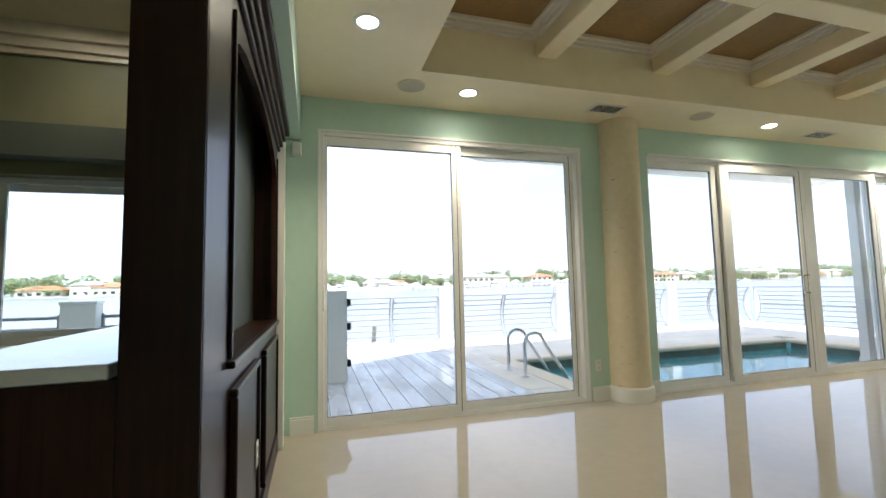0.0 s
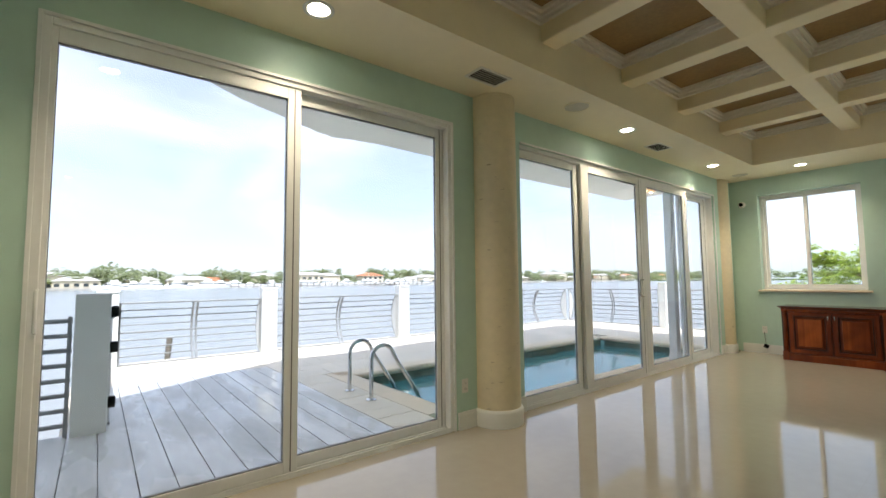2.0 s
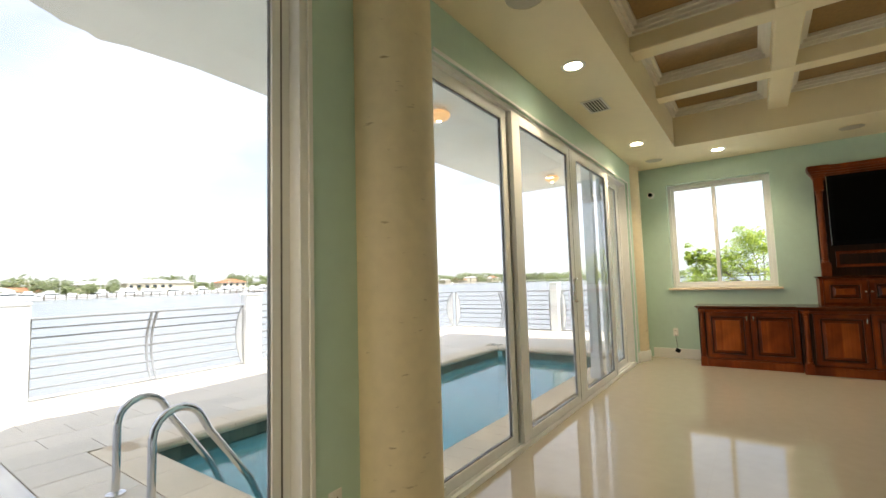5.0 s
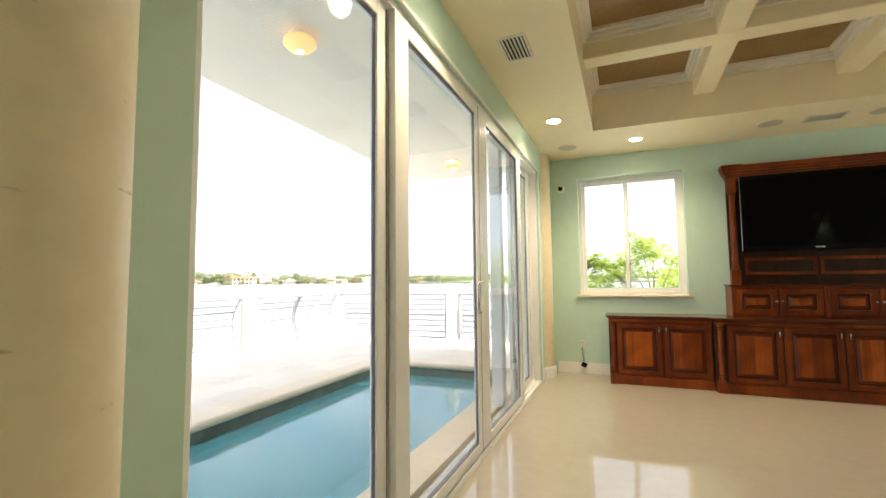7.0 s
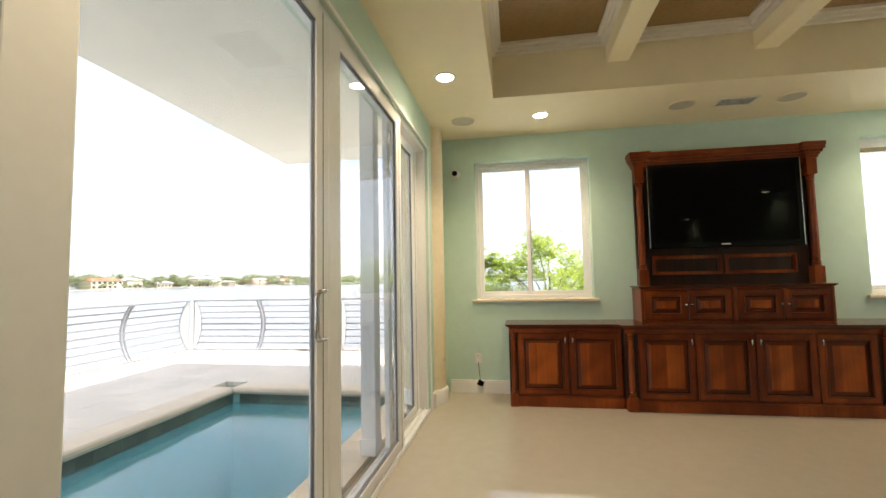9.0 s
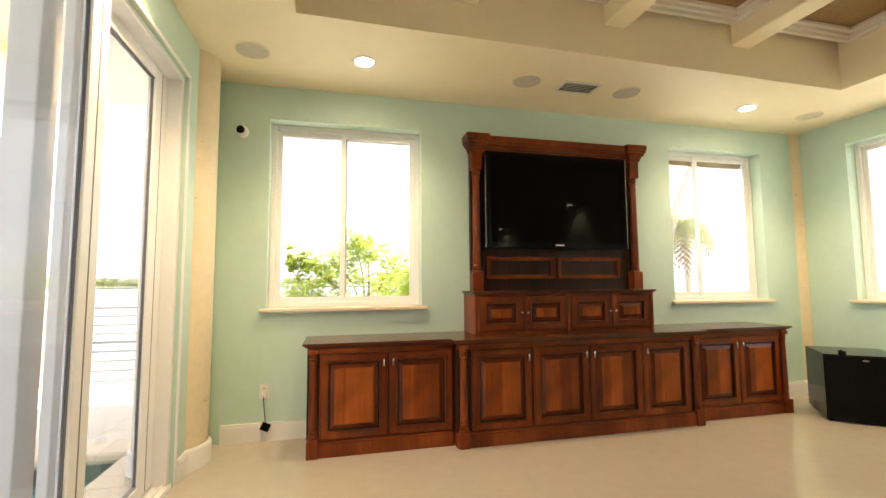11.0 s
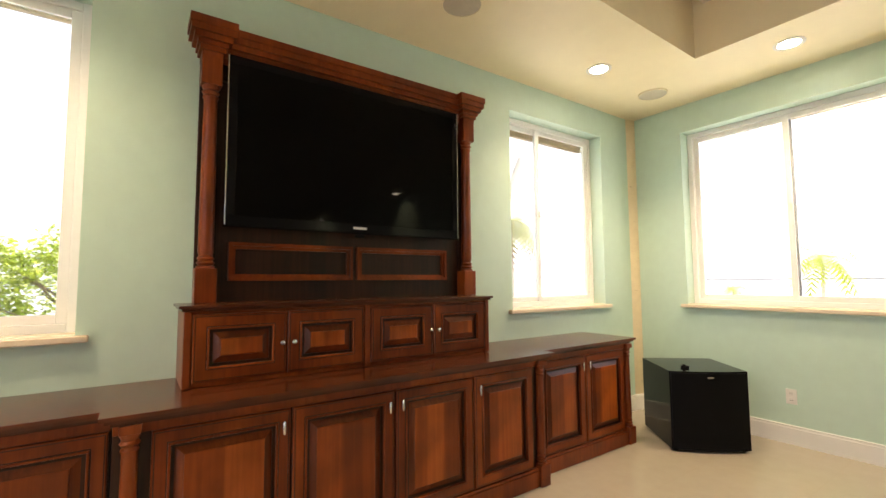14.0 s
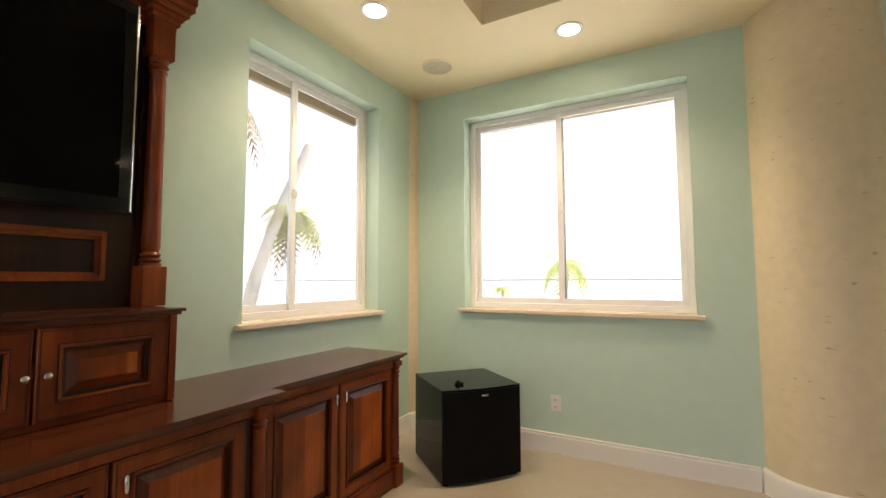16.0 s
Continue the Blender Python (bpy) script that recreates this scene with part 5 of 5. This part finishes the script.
def palm(x, y, z, trunk, r, fronds, length, seed, label, dry=0.25, leafage=None, lift=0.0, fan=0.30):
    rng = random.Random(seed)
    ob = thing("palm_tree", pose(x, y, z), label, "palm tree", "palm trees")
    part("trunk", tube(trunk, r, 10, taper=r * 0.75), BARK, ob, smooth=True)
    top = Vector(trunk[-1])
    for k in range(fronds):
        a = 2 * math.pi * k / fronds + rng.uniform(-0.2, 0.2)
        up = rng.uniform(-0.5, 0.9) + lift
        verts, faces = [], []
        n = 14
        pts = []
        for i in range(n + 1):
            s = i / n
            out = length * s * (1 - 0.25 * s)
            pts.append(top + Vector((math.cos(a) * out, math.sin(a) * out, length * (up * s - 0.95 * s * s))))
        side = Vector((-math.sin(a), math.cos(a), 0))
        for i in range(1, n):
            wdt = length * fan * math.sin(math.pi * min(1, 0.15 + 0.85 * i / n)) + 0.03
            for sg in (-1, 1):
                tip = pts[i] + side * sg * wdt + (pts[i + 1] - pts[i]) * 1.6 + Vector((0, 0, -0.35 * wdt))
                j = len(verts)
                verts += [pts[i], pts[i] + (pts[i + 1] - pts[i]) * 0.55, tip]
                faces.append((j, j + 1, j + 2))
        me = bpy.data.meshes.new("frond")
        me.from_pydata(verts, [], faces)
        me.materials.append(leafage or (PALM_DRY if up < -0.15 and rng.random() < dry * 3 else PALM))
        f = new("frond", me)
        f.parent = ob
    return ob


palm(16.0, -6.6, -0.4, [(0, 0, 0), (0.03, -0.05, 1.6), (0.0, 0.0, 3.42)], 0.11, 48, 1.12, 22, "palm with a dense drooping grey-green crown", dry=0.6)
palm(16.4, -4.5, -0.4, [(0, 0, 0), (0.1, -0.1, 3.0), (0.2, -0.5, 6.3)], 0.15, 16, 1.3, 25, "tall palm whose fronds hang above the window")
leaning = thing("palm_tree", pose(15.9, -5.0, -0.4), "leaning bare grey palm trunk with a cut top", "palm tree", "palm trees")
part("trunk", tube([(0, 0, 0), (0.05, -0.5, 1.8), (0.1, -1.3, 3.7), (0.15, -2.15, 5.35)], 0.17, 12, taper=0.12), BARK, leaning, smooth=True)
palm(9.88, -10.0, -0.4, [(0, 0, 0), (0.02, 0.03, 0.9), (0.0, 0.0, 2.2)], 0.05, 13, 0.95, 23, "small feathery yellow-green palm outside the window", dry=0.0, leafage=PALM_YOUNG, lift=0.2, fan=0.27)
palm(11.3, -9.2, -0.4, [(0, 0, 0), (0.02, 0.0, 0.7), (0.0, 0.04, 1.5)], 0.05, 12, 0.40, 24, "tiny green palm by the water", dry=0.0, leafage=PALM_YOUNG)
solid("garden_wall", boxes((16.0, 16.25, 4.1, 5.05, -0.352, 0.98), (15.97, 16.28, 4.07, 5.08, 0.98, 1.02), bevel=0.01), STUCCO, "pale grey low garden wall behind the bush", "wall")
broad_tree(15.2, -5.4, -0.35, 0.95, 0.7, 31, 700, 0.07, "low green shrub under the palms")
broad_tree(15.6, -7.6, -0.35, 1.0, 0.6, 32, 600, 0.07, "low yellow-green shrub under the palms")


# ---- far shore ----
def far_crown(seed, n):
    rng = random.Random(seed)
    cl = [((rng.gauss(0, 0.32), rng.gauss(0, 0.32), 0.55 + rng.uniform(-0.25, 0.32)), rng.uniform(0.16, 0.34)) for _ in range(14)]
    v, f = leaf_cloud(rng, cl, n, 0.085, 1.2)
    me = bpy.data.meshes.new("crown")
    me.from_pydata(v, [], f)
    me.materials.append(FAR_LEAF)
    return me


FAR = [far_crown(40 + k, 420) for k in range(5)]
FAR_TRUNK = mesh("trunk", tube([(0, 0, -0.1), (0.02, 0, 0.5)], 0.03, 6), BARK)


def far_tree(x, y, h, wdt, rng):
    ob = thing("far_tree", pose(x, y, -1.2, 0, 0, rng.uniform(0, 360)), "distant green tree on the far shore", "tree", "far shore trees")
    piece("crown", FAR[rng.randrange(5)], ob, Matrix.Diagonal((wdt, wdt, h, 1)))
    piece("trunk", FAR_TRUNK, ob, Matrix.Diagonal((h, h, h, 1)))


rng = random.Random(77)
SHORE_Y = 300.0
solid("far_shore", boxes((-700, 1200, SHORE_Y, SHORE_Y + 200, -2.6, -0.9)), LAND, "low grassy far shore", "ground", kind="structure")
solid("far_seawall", boxes((-700, 1200, SHORE_Y - 1.5, SHORE_Y, -2.6, -0.6)), SEAWALL, "grey seawall along the far shore", "seawall", kind="structure")
# pale grey on this strip stands in for haze over the distant land
solid("far_shore_south", boxes((-1000, 1500, -1400, -1250, -2.6, 1.5)), SEAWALL, "thin strip of land across the wide bay, pale grey for haze", "ground", kind="structure")
solid("far_shore_east", boxes((520, 700, -150, SHORE_Y, -2.6, -0.9)), LAND, "low shore east across the bay", "ground", kind="structure")
for k in range(190):
    x = -260 + 5.7 * k + rng.uniform(-4, 4)
    far_tree(x, SHORE_Y + 8 + rng.uniform(0, 45), rng.uniform(7, 14), rng.uniform(10, 20), rng)
for k in range(40):
    far_tree(530 + rng.uniform(0, 30), -100 + 10 * k + rng.uniform(-3, 3), rng.uniform(7, 12), rng.uniform(10, 18), rng)


def far_house(x, y, w, d, h, roof, storeys, turn=0):
    ob = thing("far_house", pose(x, y, -0.9, 0, 0, turn), "distant waterfront house with a hipped roof", "house", "far shore houses")
    part("wall", boxes((-w / 2, w / 2, -d / 2, d / 2, 0, h)), HOUSE, ob)
    bm = bmesh.new()
    o = 0.8
    b = [bm.verts.new(p) for p in ((-w / 2 - o, -d / 2 - o, h), (w / 2 + o, -d / 2 - o, h), (w / 2 + o, d / 2 + o, h), (-w / 2 - o, d / 2 + o, h))]
    t = [bm.verts.new((-w / 2 + d / 2, 0, h + d * 0.22)), bm.verts.new((w / 2 - d / 2, 0, h + d * 0.22))]
    for f in ((b[0], b[1], t[1], t[0]), (b[1], b[2], t[1]), (b[2], b[3], t[0], t[1]), (b[3], b[0], t[0]), (b[3], b[2], b[1], b[0])):
        bm.faces.new(f)
    part("roof", bm, roof, ob)
    n = int(w // 4)
    for s in range(storeys):
        for k in range(n):
            x0 = -w / 2 + (k + 0.5) * w / n
            part("window", boxes((x0 - 1.1, x0 + 1.1, -d / 2 - 0.05, -d / 2 + 0.1, s * 3.2 + 0.8, s * 3.2 + 2.5)), WINDOW_DARK, ob)
    return ob


for x, w, h, roof, st in ((-150, 22, 4, ROOF_TILE, 1), (-112, 26, 5, ROOF_TILE, 1), (-70, 20, 6.4, ROOF_TILE, 2), (-8, 20, 4, ROOF_GREY, 1), (45, 24, 4, ROOF_GREY, 1), (118, 26, 7, ROOF_GREY, 2), (170, 18, 6.4, ROOF_TILE, 2), (225, 22, 5, ROOF_GREY, 1), (290, 26, 6.4, ROOF_TILE, 2), (345, 20, 4, ROOF_GREY, 1), (405, 34, 8, ROOF_GREY, 2), (470, 22, 4, ROOF_TILE, 1), (560, 26, 5, ROOF_GREY, 1), (650, 24, 6, ROOF_TILE, 2)):
    far_house(x, SHORE_Y + 7 + w * 0.2, w, 11, h, roof, st)
for k in range(20):
    far_house(-132 + 38 * k + rng.uniform(-8, 8), SHORE_Y + 10 + rng.uniform(0, 12), rng.uniform(12, 20), 10, rng.choice((3.6, 4.2, 6.6)), rng.choice((ROOF_TILE, ROOF_GREY, ROOF_GREY)), 1)


def boat(x, y, ln, turn, mast=0.0):
    ob = thing("moored_boat", pose(x, y, -1.7, 0, 0, turn), "distant white moored boat" + (" with a tall mast" if mast else " with a cabin"), "boat", "moored boats")
    bm = bmesh.new()
    rows = []
    for s in (0.0, 0.3, 0.65, 0.88, 1.0):
        wd = ln * 0.14 * (1.0 if s < 0.5 else max(0.03, 1 - ((s - 0.5) / 0.5) ** 2))
        rows.append([bm.verts.new((ln * (s - 0.5), q * wd, z)) for q, z in ((-1, ln * 0.10 + ln * 0.04 * s), (-0.7, -0.1), (0.7, -0.1), (1, ln * 0.10 + ln * 0.04 * s))])
    for a, b in zip(rows, rows[1:]):
        for k in range(3):
            bm.faces.new((a[k], a[k + 1], b[k + 1], b[k]))
        bm.faces.new((a[3], a[0], b[0], b[3]))
    bm.faces.new(rows[0])
    bm.faces.new(rows[-1][::-1])
    part("hull", bm, HULL, ob)
    cab = part("cabin", boxes((-ln * 0.22, ln * 0.15, -ln * 0.08, ln * 0.08, ln * 0.10, ln * 0.22), (-ln * 0.15, ln * 0.05, -ln * 0.06, ln * 0.06, ln * 0.22, ln * 0.30)), HULL, ob)
    part("window_band", boxes((-ln * 0.20, ln * 0.152, -ln * 0.082, ln * 0.082, ln * 0.15, ln * 0.19)), WINDOW_DARK, cab)
    if mast:
        part("mast", tube([(0, 0, ln * 0.1), (0, 0, mast)], 0.09, 6), HULL, ob)
    return ob


for k in range(58):
    x = 6 + 3.4 * k + rng.uniform(-2, 2)
    boat(x, SHORE_Y - 10 - rng.uniform(0, 16), rng.uniform(7, 17), rng.choice((0, 180)) + rng.uniform(-12, 12), mast=rng.uniform(9, 15) if rng.random() < 0.3 else 0)
for x, y in ((280, 285), (345, 280), (420, 288), (520, 280), (-60, 288), (-120, 286)):
    boat(x, y, rng.uniform(7, 12), rng.uniform(-15, 15))
boat(440, 150, 9, 20)
dk = thing("far_dock", pose(0, 0, 0), "long grey timber dock along the far marina", "dock")
part("walkway", boxes((60, 200, SHORE_Y - 30, SHORE_Y - 27, -1.1, -0.8)), TIMBER, dk)
for k in range(36):
    part("pile", boxes((60 + 4 * k - 0.2, 60 + 4 * k + 0.2, SHORE_Y - 30.5, SHORE_Y - 30, -2.5, 0.6)), TIMBER, dk)
